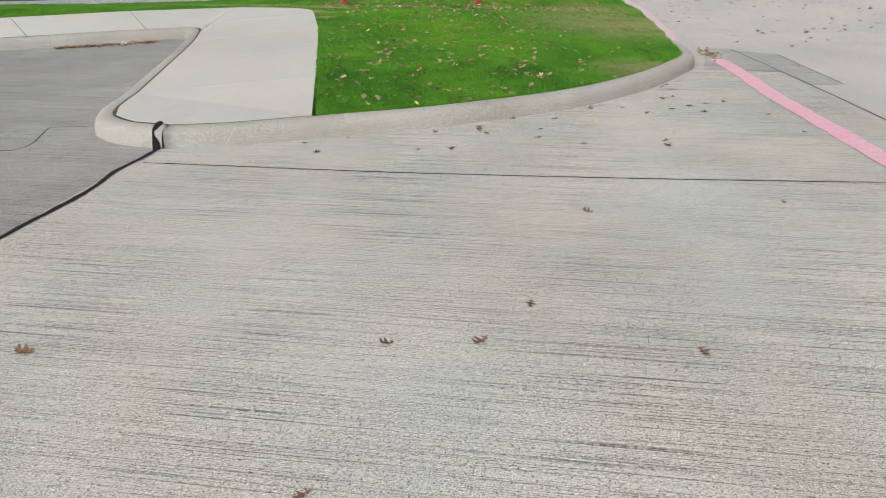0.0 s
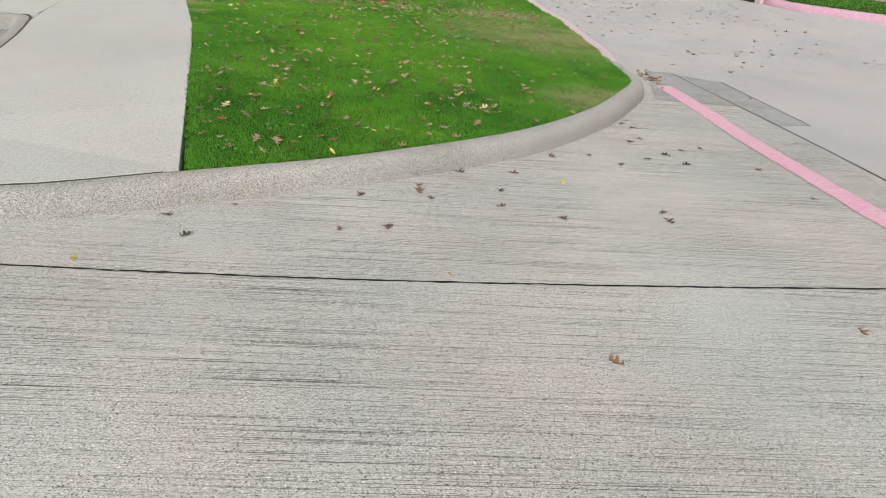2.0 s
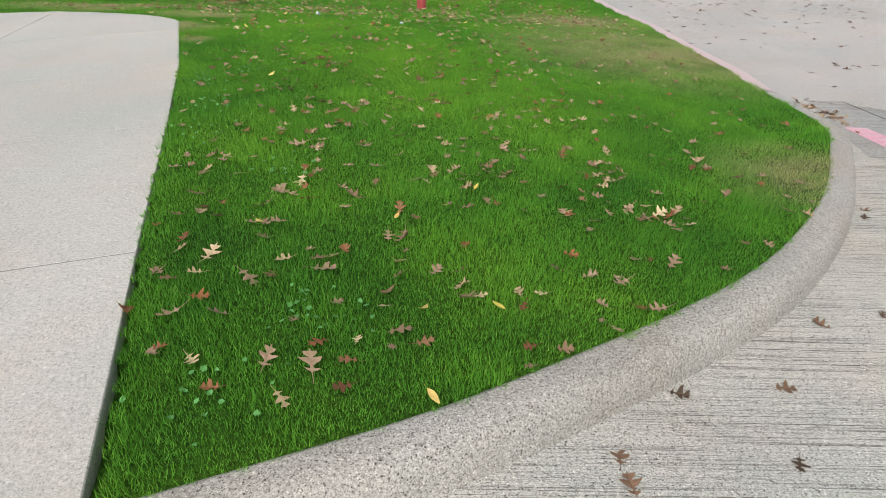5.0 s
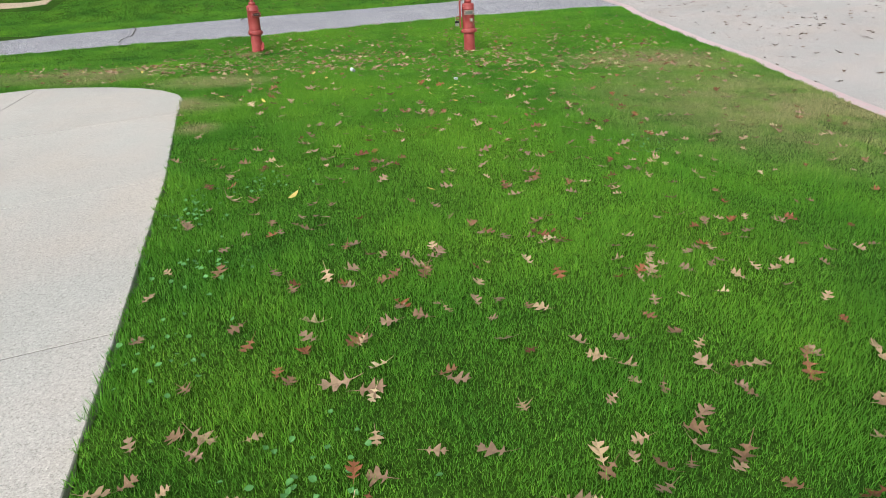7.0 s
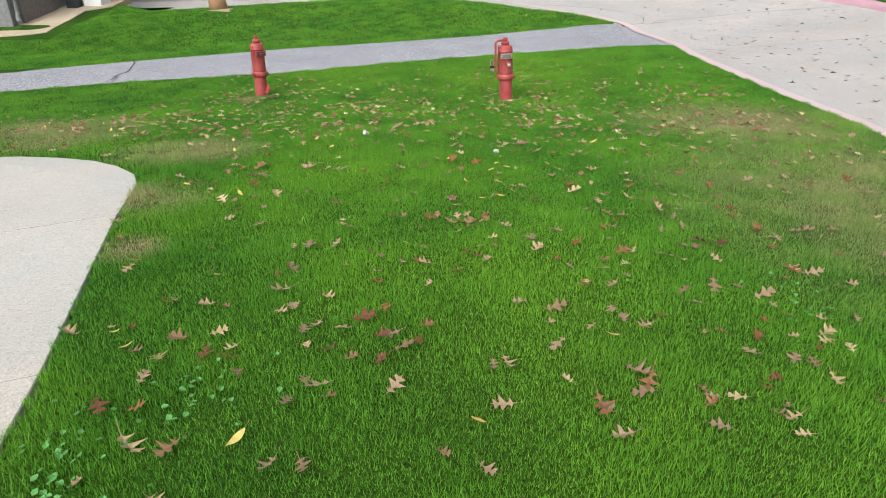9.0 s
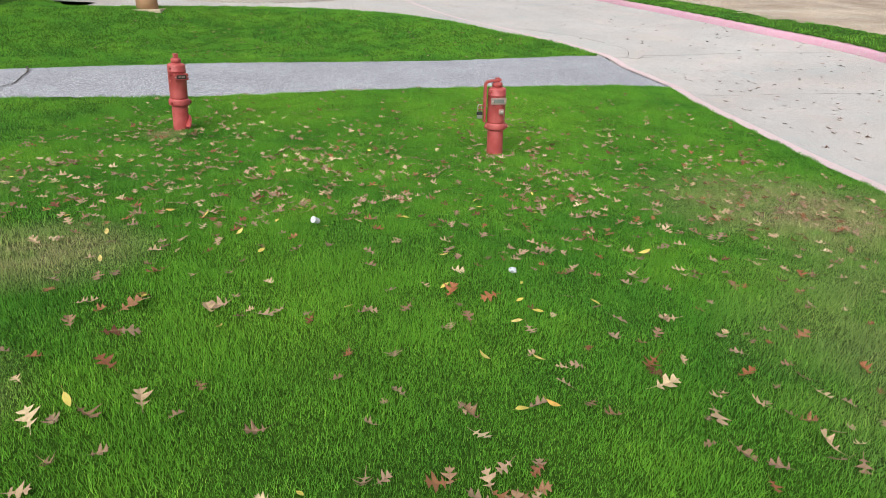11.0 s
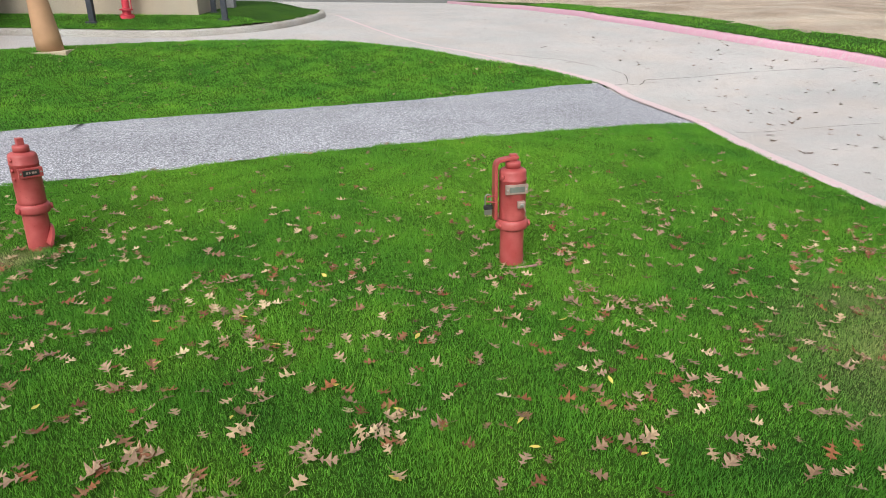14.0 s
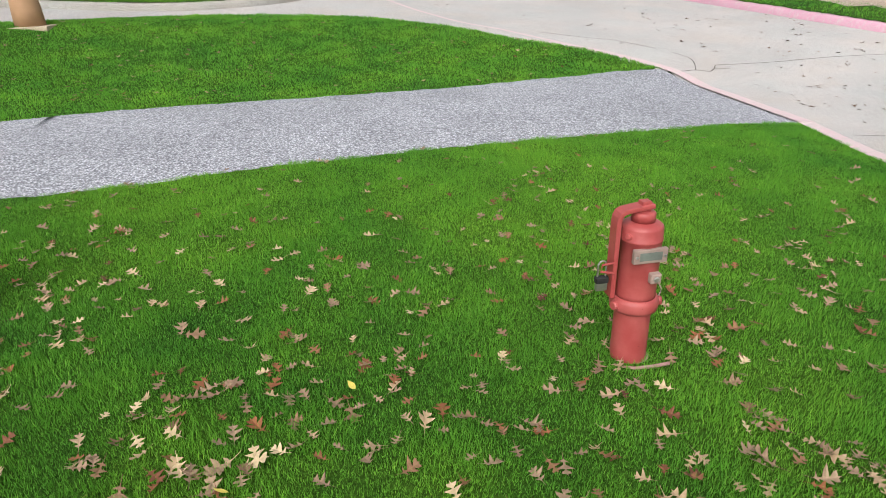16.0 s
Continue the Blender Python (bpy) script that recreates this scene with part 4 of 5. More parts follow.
        part("lock_cap", box(bmesh.new(), (0.002, -0.208, 0.455), (0.033, -0.147, 0.490), 0.007), M_BLACK, lock)
        part("shackle", tube([(0.0175, -0.198, 0.48), (0.0175, -0.198, 0.55), (0.0175, -0.19, 0.565), (0.0175, -0.178, 0.57), (0.0175, -0.166, 0.565), (0.0175, -0.16, 0.55), (0.0175, -0.16, 0.48)], 0.0045, 8), M_STEEL, lock)
        bm = turned([(0.086, -0.02), (0.112, -0.015), (0.114, 0.004), (0.086, 0.014)], 28)
        bmesh.ops.bisect_plane(bm, geom=bm.verts[:] + bm.edges[:] + bm.faces[:], plane_co=(0.02, 0, 0), plane_no=(-0.75, -0.3, 0), clear_outer=True)
        part("foot_flange", bm, M_CHALK, t, "broken chalky pink foot flange")
        part("fallen_rim", tube([(0.02, -0.11, 0.0), (0.09, -0.085, 0.014), (0.125, -0.02, 0.02), (0.13, 0.07, 0.022), (0.12, 0.15, 0.02)], 0.009, 8), M_CHALK, t, "fallen chalky rim")
    else:
        bm = turned([(0.086, 0.0), (0.150, 0.0), (0.150, 0.018), (0.086, 0.018)], 28)
        bmesh.ops.bisect_plane(bm, geom=bm.verts[:] + bm.edges[:] + bm.faces[:], plane_co=(0, 0.01, 0), plane_no=(0, -1, 0), clear_outer=True)
        bm.transform(Matrix.Translation((0.01, 0.02, 0.055)) @ Matrix.Rotation(radians(62), 4, "X"))
        part("foot_flange", bm, M_RED, t, "broken tilted foot flange")
    return t


indicator_post(-3.29, 16.45, -43, False, "faded red cast iron indicator post with a broken foot flange", 1.8, 0.99)
indicator_post(0.19, 15.96, -82, True, "faded red cast iron indicator post with a padlocked wrench", -2.0, 0.94)

# ---- grass blades ----
GRID = 0.04


def lookup(x0, x1, y0, y1, keep, level):
    nx, ny = int((x1 - x0) / GRID) + 2, int((y1 - y0) / GRID) + 2
    X, Y = np.meshgrid(x0 + np.arange(nx) * GRID, y0 + np.arange(ny) * GRID)
    coarse = 4
    Zc = level(X[::coarse, ::coarse], Y[::coarse, ::coarse])
    Z = np.repeat(np.repeat(Zc, coarse, 0), coarse, 1)[:ny, :nx]
    fx = (X - X[:, :1]) / (GRID * coarse)
    fy = (Y - Y[:1, :]) / (GRID * coarse)
    i0 = np.minimum(fx.astype(int), Zc.shape[1] - 2)
    j0 = np.minimum(fy.astype(int), Zc.shape[0] - 2)
    u, v = fx - i0, fy - j0
    Z = (Zc[j0, i0] * (1 - u) + Zc[j0, i0 + 1] * u) * (1 - v) + (Zc[j0 + 1, i0] * (1 - u) + Zc[j0 + 1, i0 + 1] * u) * v
    return X, Y, Z, keep(X, Y)


def grow(name, area, keep, n, length, width, seed, label, level=turf_z):
    """Single-triangle grass blades over the turf, thinner and paler where the tint says straw."""
    rng = np.random.RandomState(seed)
    x0, x1, y0, y1 = area
    X, Y, Z, ok = lookup(x0, x1, y0, y1, keep, level)
    x, y = rng.uniform(x0, x1, n), rng.uniform(y0, y1, n)
    i, j = np.round((x - x0) / GRID).astype(int), np.round((y - y0) / GRID).astype(int)
    good = ok[j, i]
    x, y, i, j = x[good], y[good], i[good], j[good]
    z = Z[j, i]
    m = len(x)
    tuft = 0.75 + 0.45 * np.sin(x * 7.1 + 1.7 * np.sin(y * 3.3)) * np.sin(y * 6.3 + 1.3 * np.sin(x * 4.1))
    ln = rng.uniform(length[0], length[1], m) * np.clip(tuft, 0.55, 1.2)
    wd = rng.uniform(width[0], width[1], m)
    yaw, lean, way = rng.uniform(0, 2 * np.pi, m), rng.uniform(0.15, 1.0, m), rng.uniform(0, 2 * np.pi, m)
    v = np.zeros((m, 3, 3), np.float32)
    v[:, 0] = np.stack([x - np.cos(yaw) * wd / 2, y - np.sin(yaw) * wd / 2, z - 0.006], 1)
    v[:, 1] = np.stack([x + np.cos(yaw) * wd / 2, y + np.sin(yaw) * wd / 2, z - 0.006], 1)
    v[:, 2] = np.stack([x + np.cos(way) * lean * ln * 0.75, y + np.sin(way) * lean * ln * 0.75, z + ln * np.sqrt(1 - (0.75 * lean) ** 2)], 1)
    me = bpy.data.meshes.new(name)
    me.vertices.add(3 * m)
    me.loops.add(3 * m)
    me.polygons.add(m)
    me.vertices.foreach_set("co", v.ravel())
    me.loops.foreach_set("vertex_index", np.arange(3 * m, dtype=np.int32))
    me.polygons.foreach_set("loop_start", np.arange(0, 3 * m, 3, dtype=np.int32))
    me.update()
    me.materials.append(M_BLADE)
    return tagged(new(name, me), label, "grass", kind="stuff")


kerb_line = np.vstack([front, side, bay])


def lawn_ok(x, y):
    return inside(ISLAND, x, y) & ~inside(PAD, x, y) & (edge_distance(kerb_line, x, y) > 0.178 + grass_inset(x, y))


grow("grass", (-2.6, 2.9, 5.0, 13.2), lawn_ok, 950000, (0.024, 0.048), (0.0023, 0.0042), 11, "mown green grass blades of the lawn")
grow("grass", (-4.6, 4.2, 13.2, 18.2), lawn_ok, 760000, (0.024, 0.048), (0.0025, 0.0045), 12, "mown green grass blades round the posts")
grow("grass", (2.9, 4.2, 6.5, 13.2), lawn_ok, 110000, (0.024, 0.045), (0.003, 0.005), 13, "mown green grass blades near the kerb")
grow("grass", (-5.8, -2.6, 9.5, 13.2), lawn_ok, 90000, (0.026, 0.05), (0.004, 0.006), 14, "mown green grass blades behind the pavement")
grow("grass", (-9.5, -4.4, 9.0, 16.2), lambda x, y: lawn_ok(x, y) & ((y > 13.2) | (x < -5.8)) & ((x < -4.6) | (y < 13.2)), 110000, (0.026, 0.05), (0.006, 0.009), 19, "mown green grass blades behind the bay")
grow("grass", (-4.6, 4.2, 18.2, 20.3), lawn_ok, 300000, (0.024, 0.048), (0.0028, 0.0048), 15, "mown green grass blades beside the asphalt path")
grow("grass", (-12, -4.6, 14.8, 18.4), lambda x, y: lawn_ok(x, y) & (y > 16.2), 120000, (0.024, 0.048), (0.005, 0.0075), 20, "mown green grass blades along the asphalt path")
grow("grass", (-12, 3.2, 18.8, 26.8), lambda x, y: inside(BANK, x, y) & ~((x < -9.9) & (y > 21.6)), 340000, (0.025, 0.048), (0.009, 0.014), 16, "mown green grass blades of the bank")

grow("grass", (-13.5, -2.8, 27.0, 34.0), lambda x, y: inside(DOCK, x, y) & (edge_distance(DOCK_EDGE, x, y) > 0.2) & (y < wall_y - 0.02), 90000, (0.03, 0.06), (0.010, 0.016), 17, "mown green grass blades by the dock", dock_z)
grow("grass", (5.0, 12.0, 14.0, 40.0), lambda x, y: inside(FIELD, x, y) & (edge_distance(FAR_DENSE[::2], x, y) < 1.7) & (edge_distance(FAR_DENSE[::2], x, y) > 0.2), 90000, (0.03, 0.06), (0.012, 0.018), 18, "mown green grass blades of the verge", lambda x, y: road_z(x, y) + 0.148)


# ---- fallen leaves ----
HALF = [(0.0, 0.012), (0.16, 0.022), (0.20, 0.06), (0.23, 0.16), (0.31, 0.29), (0.30, 0.13), (0.34, 0.055), (0.42, 0.05), (0.48, 0.11), (0.58, 0.30), (0.72, 0.43),
        (0.64, 0.23), (0.62, 0.10), (0.68, 0.055), (0.77, 0.065), (0.87, 0.20), (0.99, 0.26), (0.91, 0.12), (0.90, 0.06), (1.0, 0.04), (1.12, 0.004)]


def leaf_geometry(rng, kind="oak"):
    """A curled, lobed oak leaf (or a plain lance leaf) of unit length with its stalk, as vertices and faces."""
    if kind == "oak":
        half = [(u + rng.uniform(-0.025, 0.025) * (0 < u < 1), w * rng.uniform(0.8, 1.15)) for u, w in HALF]
        other = [(u + rng.uniform(-0.025, 0.025) * (0 < u < 1), w * rng.uniform(0.8, 1.15)) for u, w in HALF]
    elif kind == "round":
        half = [(u, 0.42 * math.sin(math.pi * min(u, 1) ** 0.8) + 0.004) for u in np.linspace(0, 1, 7)]
        other = [(u, w) for u, w in half]
    else:
        half = [(u, 0.17 * math.sin(math.pi * min(u, 1) ** 0.85) + 0.004) for u in np.linspace(0, 1, 8)]
        other = [(u, w) for u, w in half]
    curl, arch, twist = rng.uniform(0.1, 1.5), rng.uniform(-0.2, 0.55), rng.uniform(-0.5, 0.5)
    verts, faces = [], []

    def put(u, w):
        verts.append((u - 0.45, w, 0.03 + curl * w * w + arch * (u - 0.5) ** 2 + twist * w * (u - 0.5)))
        return len(verts) - 1

    mids = [put(0.5 * (a[0] + b[0]), 0) for a, b in zip(half, other)]
    lo = [put(u, -w) for u, w in half]
    hi = [put(u, w) for u, w in other]
    for k in range(len(half) - 1):
        faces.append((mids[k], lo[k], lo[k + 1], mids[k + 1]))
        faces.append((mids[k], mids[k + 1], hi[k + 1], hi[k]))
    a, b = put(-0.28, 0.01), put(-0.28, -0.008)
    faces.append((a, b, lo[0], hi[0]))
    return verts, faces


leaf_rng = random.Random(7)


def leaf_mesh(name, kind, mat):
    v, f = leaf_geometry(leaf_rng, kind)
    me = bpy.data.meshes.new(name)
    me.from_pydata(v, [], f)
    me.update()
    me.materials.append(mat)
    return me


OAKS = [leaf_mesh("oak_leaf", "oak", M_LEAF) for _ in range(8)]
DARKS = [leaf_mesh("dark_leaf", "oak", M_DARKLEAF) for _ in range(4)]
LANCES = [leaf_mesh("yellow_leaf", "lance", M_YELLOW) for _ in range(4)]
LEAF_TAGS = {"oak": "dry curled tan oak leaf lying on the grass", "dark": "dark dry oak leaf lying on the concrete", "lance": "narrow yellow fallen leaf"}


def drop_leaf(x, y, z, kind, size):
    me = leaf_rng.choice({"oak": OAKS, "dark": DARKS, "lance": LANCES}[kind])
    ob = new({"oak": "oak_leaf", "dark": "oak_leaf", "lance": "yellow_leaf"}[kind], me)
    tilt = 24 if kind != "dark" else 8
    size *= 0.80
    ob.matrix_basis = pose(x, y, z, leaf_rng.uniform(-tilt, tilt), leaf_rng.uniform(-tilt, tilt), leaf_rng.uniform(0, 360)) @ Matrix.Scale(size, 4)
    tagged(ob, LEAF_TAGS[kind], "leaf", {"oak": "fallen oak leaves on the lawn", "dark": "fallen leaves on the road", "lance": "yellow fallen leaves"}[kind])


LAWN_LEAVES_A = [(0.05, 5.57), (0.12, 5.71), (-0.03, 5.73), (0.24, 5.75), (0.13, 5.84), (0.47, 5.86), (0.38, 5.93), (-0.40, 5.93), (-0.24, 5.95), (0.34, 6.06), (1.37, 6.11), (1.30, 6.11), (0.63, 6.13), (0.33, 6.13), (-0.47, 6.12), (-0.21, 6.18), (-0.12, 6.21), (1.27, 6.29), (0.06, 6.26), (-0.39, 6.30), (-0.51, 6.30), (1.53, 6.46), (-0.20, 6.44), (0.37, 6.56), (-0.46, 6.61), (1.65, 6.80), (0.34, 6.78), (-0.28, 6.76), (0.96, 6.87), (0.07, 6.80), (1.15, 6.90), (0.80, 6.92), (-0.09, 6.85), (-0.61, 6.83), (0.12, 6.91), (-0.23, 6.89), (1.59, 7.05), (-0.26, 6.93), (2.33, 7.08), (0.68, 7.10)]
LAWN_LEAVES_B = [(-0.17, 7.06), (0.39, 7.14), (2.09, 7.25), (-0.49, 7.09), (-0.11, 7.20), (2.47, 7.30), (0.90, 7.33), (0.20, 7.29), (1.58, 7.48), (2.27, 7.53), (-0.19, 7.54), (2.12, 7.75), (-0.28, 7.56), (0.08, 7.60), (1.27, 7.73), (1.09, 7.74), (1.56, 7.79), (0.28, 7.85), (-0.43, 7.91), (2.12, 8.39), (0.51, 8.34), (-0.91, 8.23), (-0.58, 8.84), (-0.99, 9.03), (-1.13, 9.03), (-1.18, 9.18), (-1.31, 9.19), (0.02, 9.34), (0.34, 9.37), (0.83, 9.44), (0.51, 9.44), (-0.37, 9.38), (-0.62, 9.37), (0.54, 9.52), (-0.68, 9.41), (0.49, 9.56), (-1.25, 9.48), (-1.09, 9.49), (-1.00, 9.51), (0.99, 9.74)]
LAWN_LEAVES_C = [(-0.64, 9.59), (-0.37, 9.62), (0.24, 9.72), (-1.22, 9.60), (-1.10, 9.65), (-0.77, 9.69), (-0.42, 9.73), (-0.61, 9.73), (0.61, 9.89), (-0.56, 9.81), (1.25, 10.05), (0.24, 9.98), (0.49, 10.01), (-1.22, 9.86), (1.20, 10.21), (-0.95, 10.02), (1.01, 10.29), (0.54, 10.25), (0.43, 10.25), (1.68, 10.39), (-0.96, 10.22), (1.54, 10.48), (0.51, 10.42), (-0.34, 10.35), (1.12, 10.56), (0.64, 10.61), (-0.96, 10.48), (-0.83, 10.51), (1.20, 10.76), (1.14, 10.81), (1.52, 10.92), (1.76, 11.05), (0.05, 10.92), (-1.52, 10.83), (0.67, 11.22), (1.00, 11.27), (-1.58, 11.12), (-1.66, 11.12), (0.65, 11.40), (-1.51, 11.16)]
LAWN_LEAVES_D = [(-1.37, 11.25), (1.17, 11.61), (0.51, 11.57), (1.14, 11.69), (0.53, 11.66), (0.89, 11.69), (-1.58, 11.45), (0.20, 11.69), (0.52, 11.75), (-0.55, 11.66), (-1.62, 11.69), (-1.69, 11.69), (0.03, 11.95), (0.92, 11.99), (0.62, 11.99), (-1.72, 11.91), (1.33, 12.07), (-0.24, 12.02), (-1.34, 11.98), (-0.70, 12.03), (0.47, 12.12), (-1.72, 12.04), (-0.28, 12.15), (0.40, 12.23), (0.94, 12.30), (-0.12, 12.26), (-0.32, 12.28), (0.26, 12.34), (1.58, 12.43), (-1.76, 12.31), (1.26, 12.61), (-0.29, 12.57), (0.70, 12.67), (1.57, 12.72), (-1.17, 12.74), (-1.81, 12.72), (0.20, 12.87), (-0.33, 12.85), (0.35, 12.98), (-0.63, 12.96)]
LAWN_LEAVES_E = [(0.77, 13.36), (-0.97, 13.30), (-0.35, 13.41), (-0.49, 13.46), (-1.64, 13.41), (0.27, 14.13), (1.33, 14.20), (2.06, 14.32), (-1.86, 14.35), (2.71, 14.70), (1.21, 15.04), (0.06, 14.99), (0.01, 15.00), (-0.35, 15.01), (0.59, 15.08), (0.13, 15.11), (-0.40, 15.14), (0.80, 15.19), (0.45, 15.18), (-2.44, 15.09), (0.39, 15.23), (-0.86, 15.18), (-1.66, 15.20), (-1.52, 15.23), (-1.42, 15.24), (1.57, 15.41), (-0.98, 15.30), (-0.33, 15.38), (0.60, 15.47), (0.01, 15.50), (-1.44, 15.45), (-0.72, 15.53), (-1.09, 15.53), (0.73, 15.62), (0.01, 15.60), (-1.79, 15.52), (0.25, 15.64), (0.13, 15.70), (-1.36, 15.64), (0.63, 15.75)]
LAWN_LEAVES_F = [(1.14, 15.78), (-1.45, 15.72), (-1.63, 15.75), (-1.76, 15.77), (0.59, 15.90), (-1.07, 15.87), (0.87, 15.97), (-1.88, 15.86), (-0.05, 16.07), (0.82, 16.13), (-1.62, 16.03), (0.07, 16.22), (1.22, 16.28), (1.53, 16.29), (-1.47, 16.18), (-1.93, 16.17), (0.86, 16.32), (-3.11, 16.20), (-3.38, 16.20), (-1.72, 16.30), (-0.77, 16.36), (0.83, 16.46), (-1.28, 16.45), (-1.07, 16.47), (0.94, 16.69), (-1.42, 16.59), (-1.32, 16.62), (0.92, 16.96), (-0.67, 16.88), (-1.15, 16.89), (-2.05, 16.84), (1.66, 17.06), (-1.15, 16.95), (-3.83, 16.92), (1.77, 17.31), (-0.95, 17.28), (1.68, 17.50), (-0.23, 17.63), (-1.95, 17.61), (-0.28, 17.90)]
LAWN_LEAVES_G = [(1.25, 18.07), (0.33, 18.57), (1.87, 19.41)]
YELLOW_LEAVES_A = [(0.51, 5.58), (0.47, 6.03), (0.75, 6.07), (-0.25, 6.55), (0.33, 6.69), (0.55, 6.83), (0.71, 7.07), (-0.80, 9.07), (-0.07, 9.22), (-1.38, 9.51), (0.45, 9.78), (-1.47, 9.60), (-1.28, 10.10), (-1.73, 10.20), (-0.47, 10.56), (0.04, 11.38), (-1.59, 11.21), (-2.00, 11.36), (0.03, 11.69), (-0.19, 11.67), (-1.28, 11.76), (-0.02, 12.00), (-0.79, 12.02), (-2.07, 12.36), (-2.23, 12.74), (0.87, 12.99), (-1.54, 12.88), (-1.84, 13.18), (-2.08, 13.22), (-1.95, 15.05), (-1.48, 15.08), (-1.10, 15.69)]
ROAD_LEAVES_A = [(0.90, 1.32), (-0.49, 1.88), (0.99, 2.13), (1.38, 2.20), (2.28, 2.24), (1.58, 2.53), (1.93, 3.65), (3.17, 3.97), (-0.15, 4.62), (0.65, 4.80), (0.92, 4.84), (-0.34, 4.87), (2.00, 5.08), (2.66, 5.14), (1.61, 5.23), (2.67, 5.26), (0.72, 5.30), (1.17, 5.31), (1.10, 5.41), (1.09, 5.52), (1.65, 5.52), (3.90, 5.65), (1.37, 5.83), (1.77, 5.87), (2.66, 6.17), (3.80, 6.22), (2.14, 6.27), (3.21, 6.27), (2.94, 6.36), (2.46, 6.38), (3.14, 6.49), (3.33, 6.63), (3.51, 6.73), (2.92, 6.81), (3.02, 6.93), (3.07, 7.26), (3.02, 7.42), (3.07, 7.51)]
ROAD_YELLOW_A = [(1.26, 4.32), (-0.57, 4.32), (-0.00, 5.05), (2.11, 5.72)]
LAWN_LISTS = (LAWN_LEAVES_A, LAWN_LEAVES_B, LAWN_LEAVES_C, LAWN_LEAVES_D, LAWN_LEAVES_E, LAWN_LEAVES_F, LAWN_LEAVES_G,)
YELLOW_LISTS = (YELLOW_LEAVES_A,)
ROAD_LISTS = (ROAD_LEAVES_A,)
for spots in LAWN_LISTS:
    for x, y in spots:
        drop_leaf(x, y, float(turf_z(x, y)) + leaf_rng.uniform(0.010, 0.032), "oak", leaf_rng.uniform(0.085, 0.135))
for spots in YELLOW_LISTS:
    for x, y in spots:
        drop_leaf(x, y, float(turf_z(x, y)) + 0.038, "lance", leaf_rng.uniform(0.06, 0.10))
for spots in ROAD_LISTS:
    for x, y in spots:
        drop_leaf(x, y, float(road_z(x, y)) + 0.002, "dark", leaf_rng.uniform(0.075, 0.11))
for x, y in ROAD_YELLOW_A:
    drop_leaf(x, y, float(road_z(x, y)) + 0.003, "lance", 0.10)


def litter(name, n, place, level, size, mat, label, seed, kind="oak", tilt=18):
    """Many leaves as one joined scatter."""
    rng = random.Random(seed)
    shapes = [leaf_geometry(rng, kind) for _ in range(7)]
    verts, faces = [], []
    made = 0
    tries = 0
    while made < n and tries < 30 * n:
        tries += 1
        x, y = place(rng)
        z = level(x, y)
        if z is None:
            continue
        v, f = rng.choice(shapes)
        m = pose(x, y, z, rng.uniform(-tilt, tilt), rng.uniform(-tilt, tilt), rng.uniform(0, 360)) @ Matrix.Scale(0.78 * rng.uniform(*size), 4)
        k = len(verts)
        verts.extend(tuple(m @ Vector(q)) for q in v)
        faces.extend(tuple(k + i for i in q) for q in f)
        made += 1
    ob = mesh_object(name, verts, faces, mat)
    return tagged(ob, label, "leaves", kind="stuff")


def on_lawn(x, y):
    if not bool(lawn_ok(np.array([x]), np.array([y]))[0]):
        return None
    return float(turf_z(x, y)) + 0.022


def on_bank(x, y):
    return float(turf_z(x, y)) + 0.035 if bool(inside(BANK, np.array([x]), np.array([y]))[0]) else None


def on_road(x, y):
    return None if bool(on_turf(np.array([x]), np.array([y]))[0]) else float(road_z(x, y)) + 0.002


OAK = (0.065, 0.115)
litter("oak_leaves", 1150, lambda r: (r.uniform(-4.5, 3.4), r.triangular(12.4, 18.6, 13.9)), on_lawn, OAK, M_LEAVES, "scattered dry oak leaves before the posts", 21)
litter("oak_leaves", 190, lambda r: (r.uniform(-1.6, 3.3), r.uniform(5.6, 9.0)), on_lawn, (0.06, 0.10), M_LEAVES, "scattered dry oak leaves near the kerb", 22)
litter("oak_leaves", 290, lambda r: (r.uniform(-2.2, 3.2), r.uniform(8.6, 12.8)), on_lawn, (0.055, 0.10), M_LEAVES, "thinly scattered dry oak leaves on the lawn", 23)
litter("oak_leaves", 330, lambda r: (r.uniform(-7.5, -1.6), r.gauss(13.4, 0.7)), on_lawn, OAK, M_LEAVES, "drift of dry leaves behind the pavement", 24)
litter("oak_leaves", 70, lambda r: (r.gauss(-3.5, 0.45), r.gauss(16.3, 0.35)), on_lawn, OAK, M_LEAVES, "dry leaves gathered round the leaning post", 25)
litter("oak_leaves", 170, lambda r: (r.uniform(0.5, 3.4), r.uniform(9.5, 16.5)), on_lawn, OAK, M_LEAVES, "dry leaves along the straw-coloured turf", 26)
litter("oak_leaves", 170, lambda r: (r.uniform(-4.4, 3.3), r.uniform(16.4, 19.8)), on_lawn, OAK, M_LEAVES, "dry oak leaves scattered between the posts and the path", 37)
litter("oak_leaves", 190, lambda r: (r.uniform(-7, 2.8), r.uniform(21, 26)), on_bank, (0.07, 0.12), M_LEAVES, "a few dry leaves on the bank", 27)
HEAPS = [(leaf_rng.uniform(-3.6, 3.0), leaf_rng.triangular(12.8, 18.4, 14.8)) for _ in range(95)]
litter("oak_leaves", 480, lambda r: (lambda c: (c[0] + r.gauss(0, 0.10), c[1] + r.gauss(0, 0.12)))(r.choice(HEAPS)), on_lawn, OAK, M_LEAVES, "dry oak leaves caught in small heaps before the posts", 35, tilt=28)
NEAR_HEAPS = [(leaf_rng.uniform(-0.7, 1.6), leaf_rng.uniform(5.8, 11.8)) for _ in range(40)]
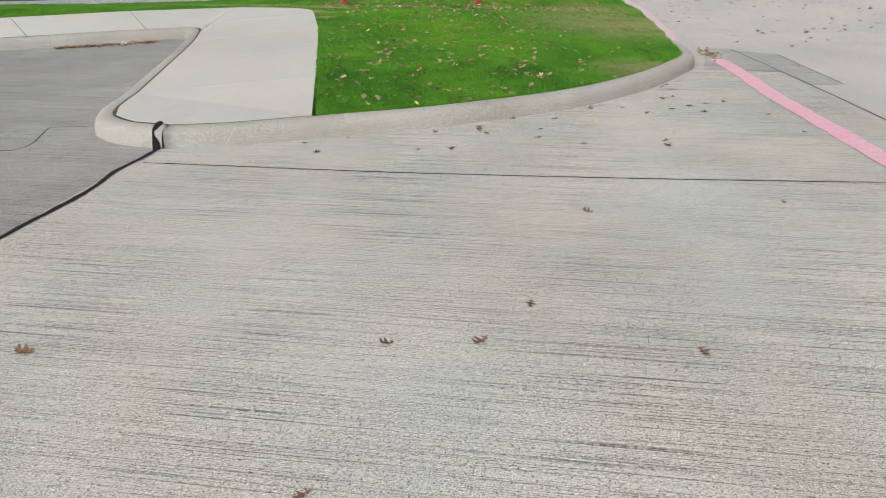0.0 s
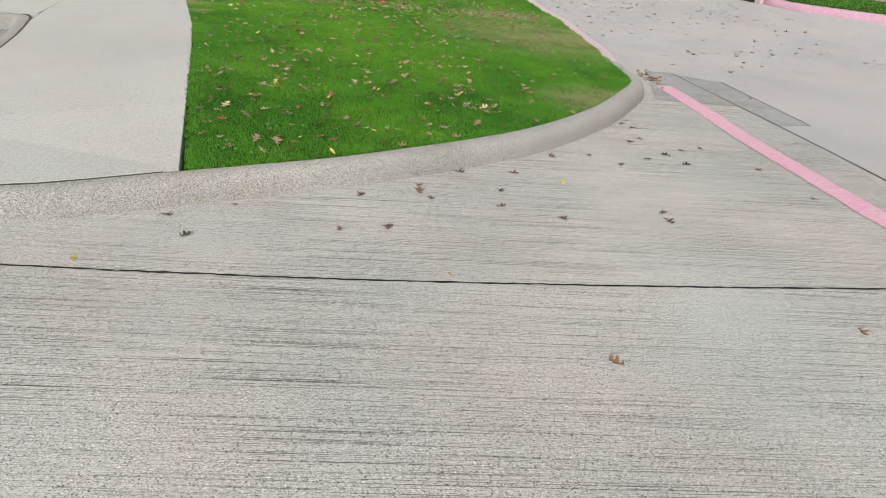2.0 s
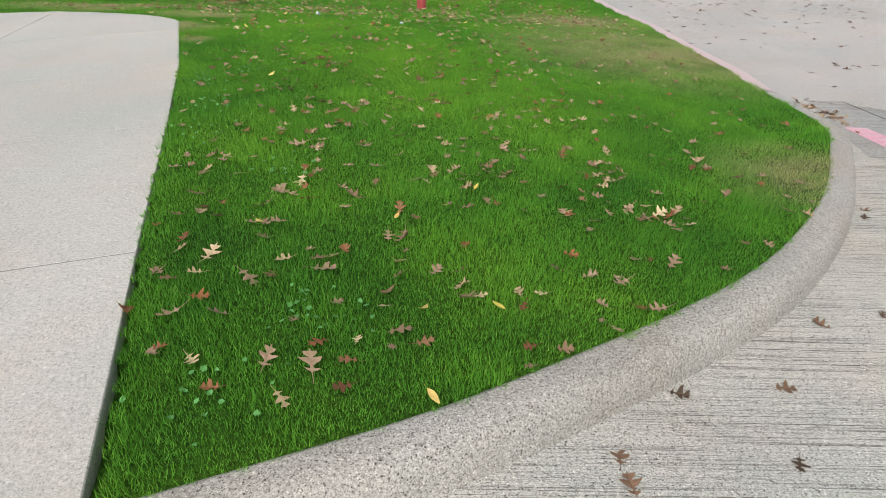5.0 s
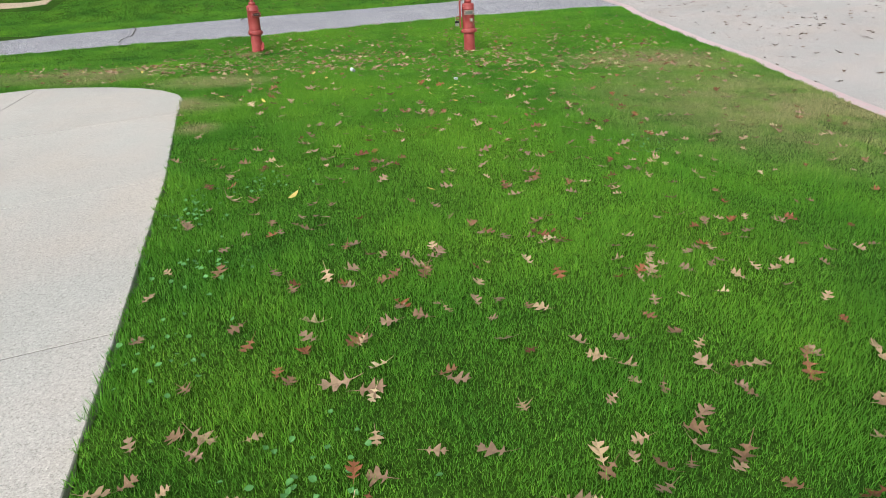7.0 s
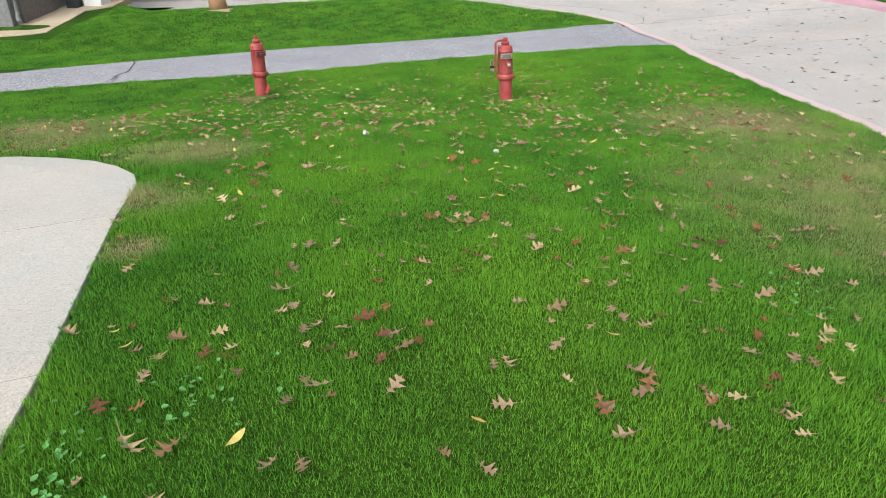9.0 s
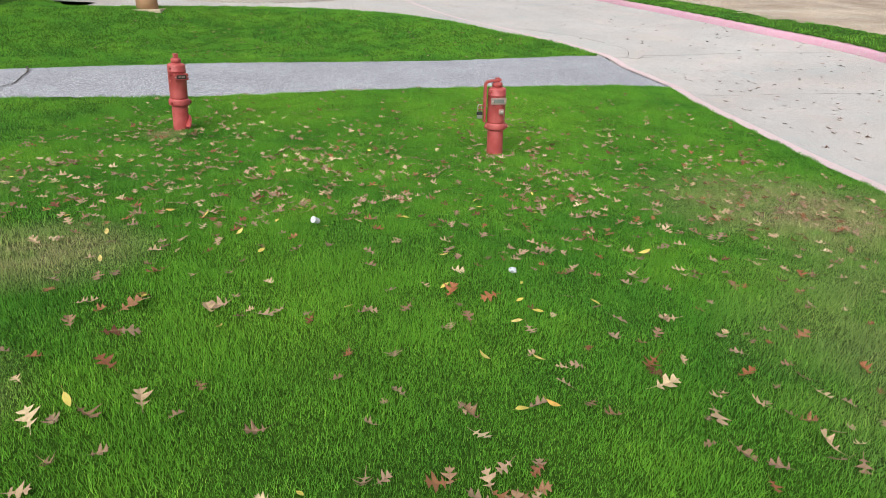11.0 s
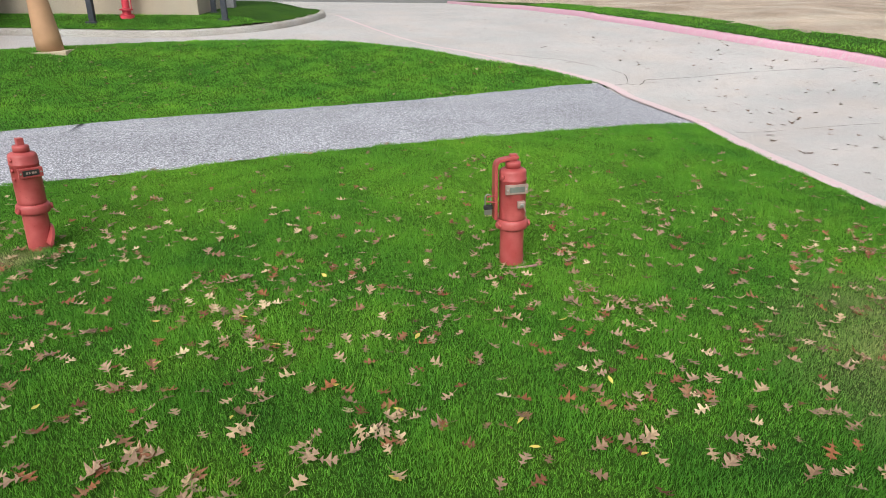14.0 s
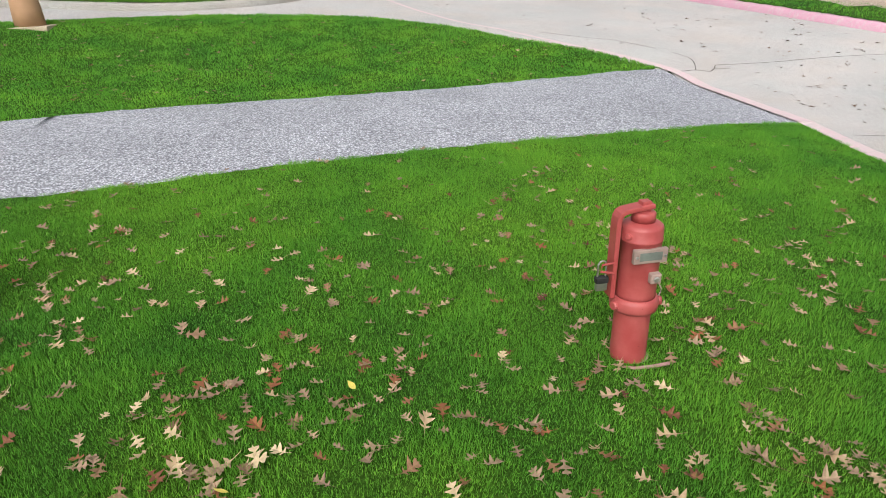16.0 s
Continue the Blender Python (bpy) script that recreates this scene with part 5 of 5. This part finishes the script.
litter("oak_leaves", 150, lambda r: (lambda c: (c[0] + r.gauss(0, 0.09), c[1] + r.gauss(0, 0.10)))(r.choice(NEAR_HEAPS)), on_lawn, (0.06, 0.11), M_LEAVES, "small heaps of brown oak leaves near the kerb", 36, tilt=28)
litter("yellow_leaves", 60, lambda r: (r.uniform(-5.5, 0.5), r.gauss(13.2, 1.3)), on_lawn, (0.05, 0.09), M_YELLOW, "scattered narrow yellow leaves", 28, "lance")
litter("road_leaves", 430, lambda r: (r.uniform(4.0, 8.8), r.triangular(8.5, 30, 17)), on_road, (0.08, 0.13), M_LITTERDARK, "dark curled leaves scattered on the driveway", 29, tilt=10)
litter("road_leaves", 60, lambda r: (r.uniform(-1, 8), r.uniform(23, 34)), on_road, (0.10, 0.16), M_LITTERDARK, "dark leaves scattered on the far drive", 30, tilt=8)


def bay_level(x, y):
    return float(road_z(x, y)) + 0.012


def bay_spot(r):
    u = r.random()
    return -4.34 - 1.3 * u, 9.66 - 0.68 * u - abs(r.gauss(0, 0.12))


litter("bay_leaves", 240, bay_spot, bay_level, (0.06, 0.10), M_LEAVES, "orange brown leaves heaped in the corner of the bay", 31, tilt=40)
litter("bay_leaves", 90, lambda r: (lambda x: (x, 8.62 + 0.56 * (x + 6.46) - abs(r.gauss(0, 0.1))))(r.uniform(-8.0, -6.4)), bay_level, (0.06, 0.10), M_LEAVES, "brown leaves along the foot of the bay kerb", 32, tilt=40)
litter("gutter_leaves", 70, lambda r: (r.gauss(4.06, 0.07), r.gauss(9.75, 0.22)), on_road, (0.05, 0.09), M_LEAVES, "reddish leaves caught at the kerb end", 33, tilt=40)

# grass litter and clover along the pavement edge
litter("clover", 240, lambda r: (lambda c: (c[0] + r.gauss(0, 0.10), c[1] + r.gauss(0, 0.10)))(r.choice([(-0.15, 5.6), (0.1, 6.0), (-0.9, 7.7), (-1.0, 8.3), (-1.2, 8.8), (-1.3, 9.0), (-0.3, 7.2), (1.3, 10.2), (-1.0, 9.3)])), on_lawn,
       (0.022, 0.034), plain("clover_green", (0.095, 0.29, 0.075), 0.6), "low clover patches in the lawn", 34, "round", 24)

# ---- litter ----
def crumple(x, y, z, s, label, name):
    rng = random.Random(int(x * 100))
    bm = bmesh.new()
    bmesh.ops.create_icosphere(bm, subdivisions=2, radius=s)
    for v in bm.verts:
        v.co *= rng.uniform(0.6, 1.15)
        v.co.z *= 0.6
    me = bpy.data.meshes.new(name)
    bm.to_mesh(me)
    bm.free()
    me.materials.append(M_PAPER)
    ob = new(name, me)
    ob.location = (x, y, z + s * 0.4)
    return tagged(ob, label, "litter")


crumple(-4.75, 9.28, float(road_z(-4.75, 9.28)), 0.06, "crumpled pale blue paper in the bay leaves", "paper_scrap")
crumple(0.02, 12.60, float(turf_z(0.02, 12.60)) + 0.018, 0.026, "pale crumpled scrap lying in the grass", "paper_scrap")
cup = thing("paper_cup", "crushed white paper cup lying in the grass", "cup", pose(-1.16, 13.19, float(turf_z(-1.16, 13.19)) + 0.04, 0, 62, 235) @ Matrix.Scale(0.56, 4))
part("cup_wall", turned([(0.028, -0.045), (0.030, -0.04), (0.036, 0.04), (0.038, 0.045)], 18), M_PAPER, cup)
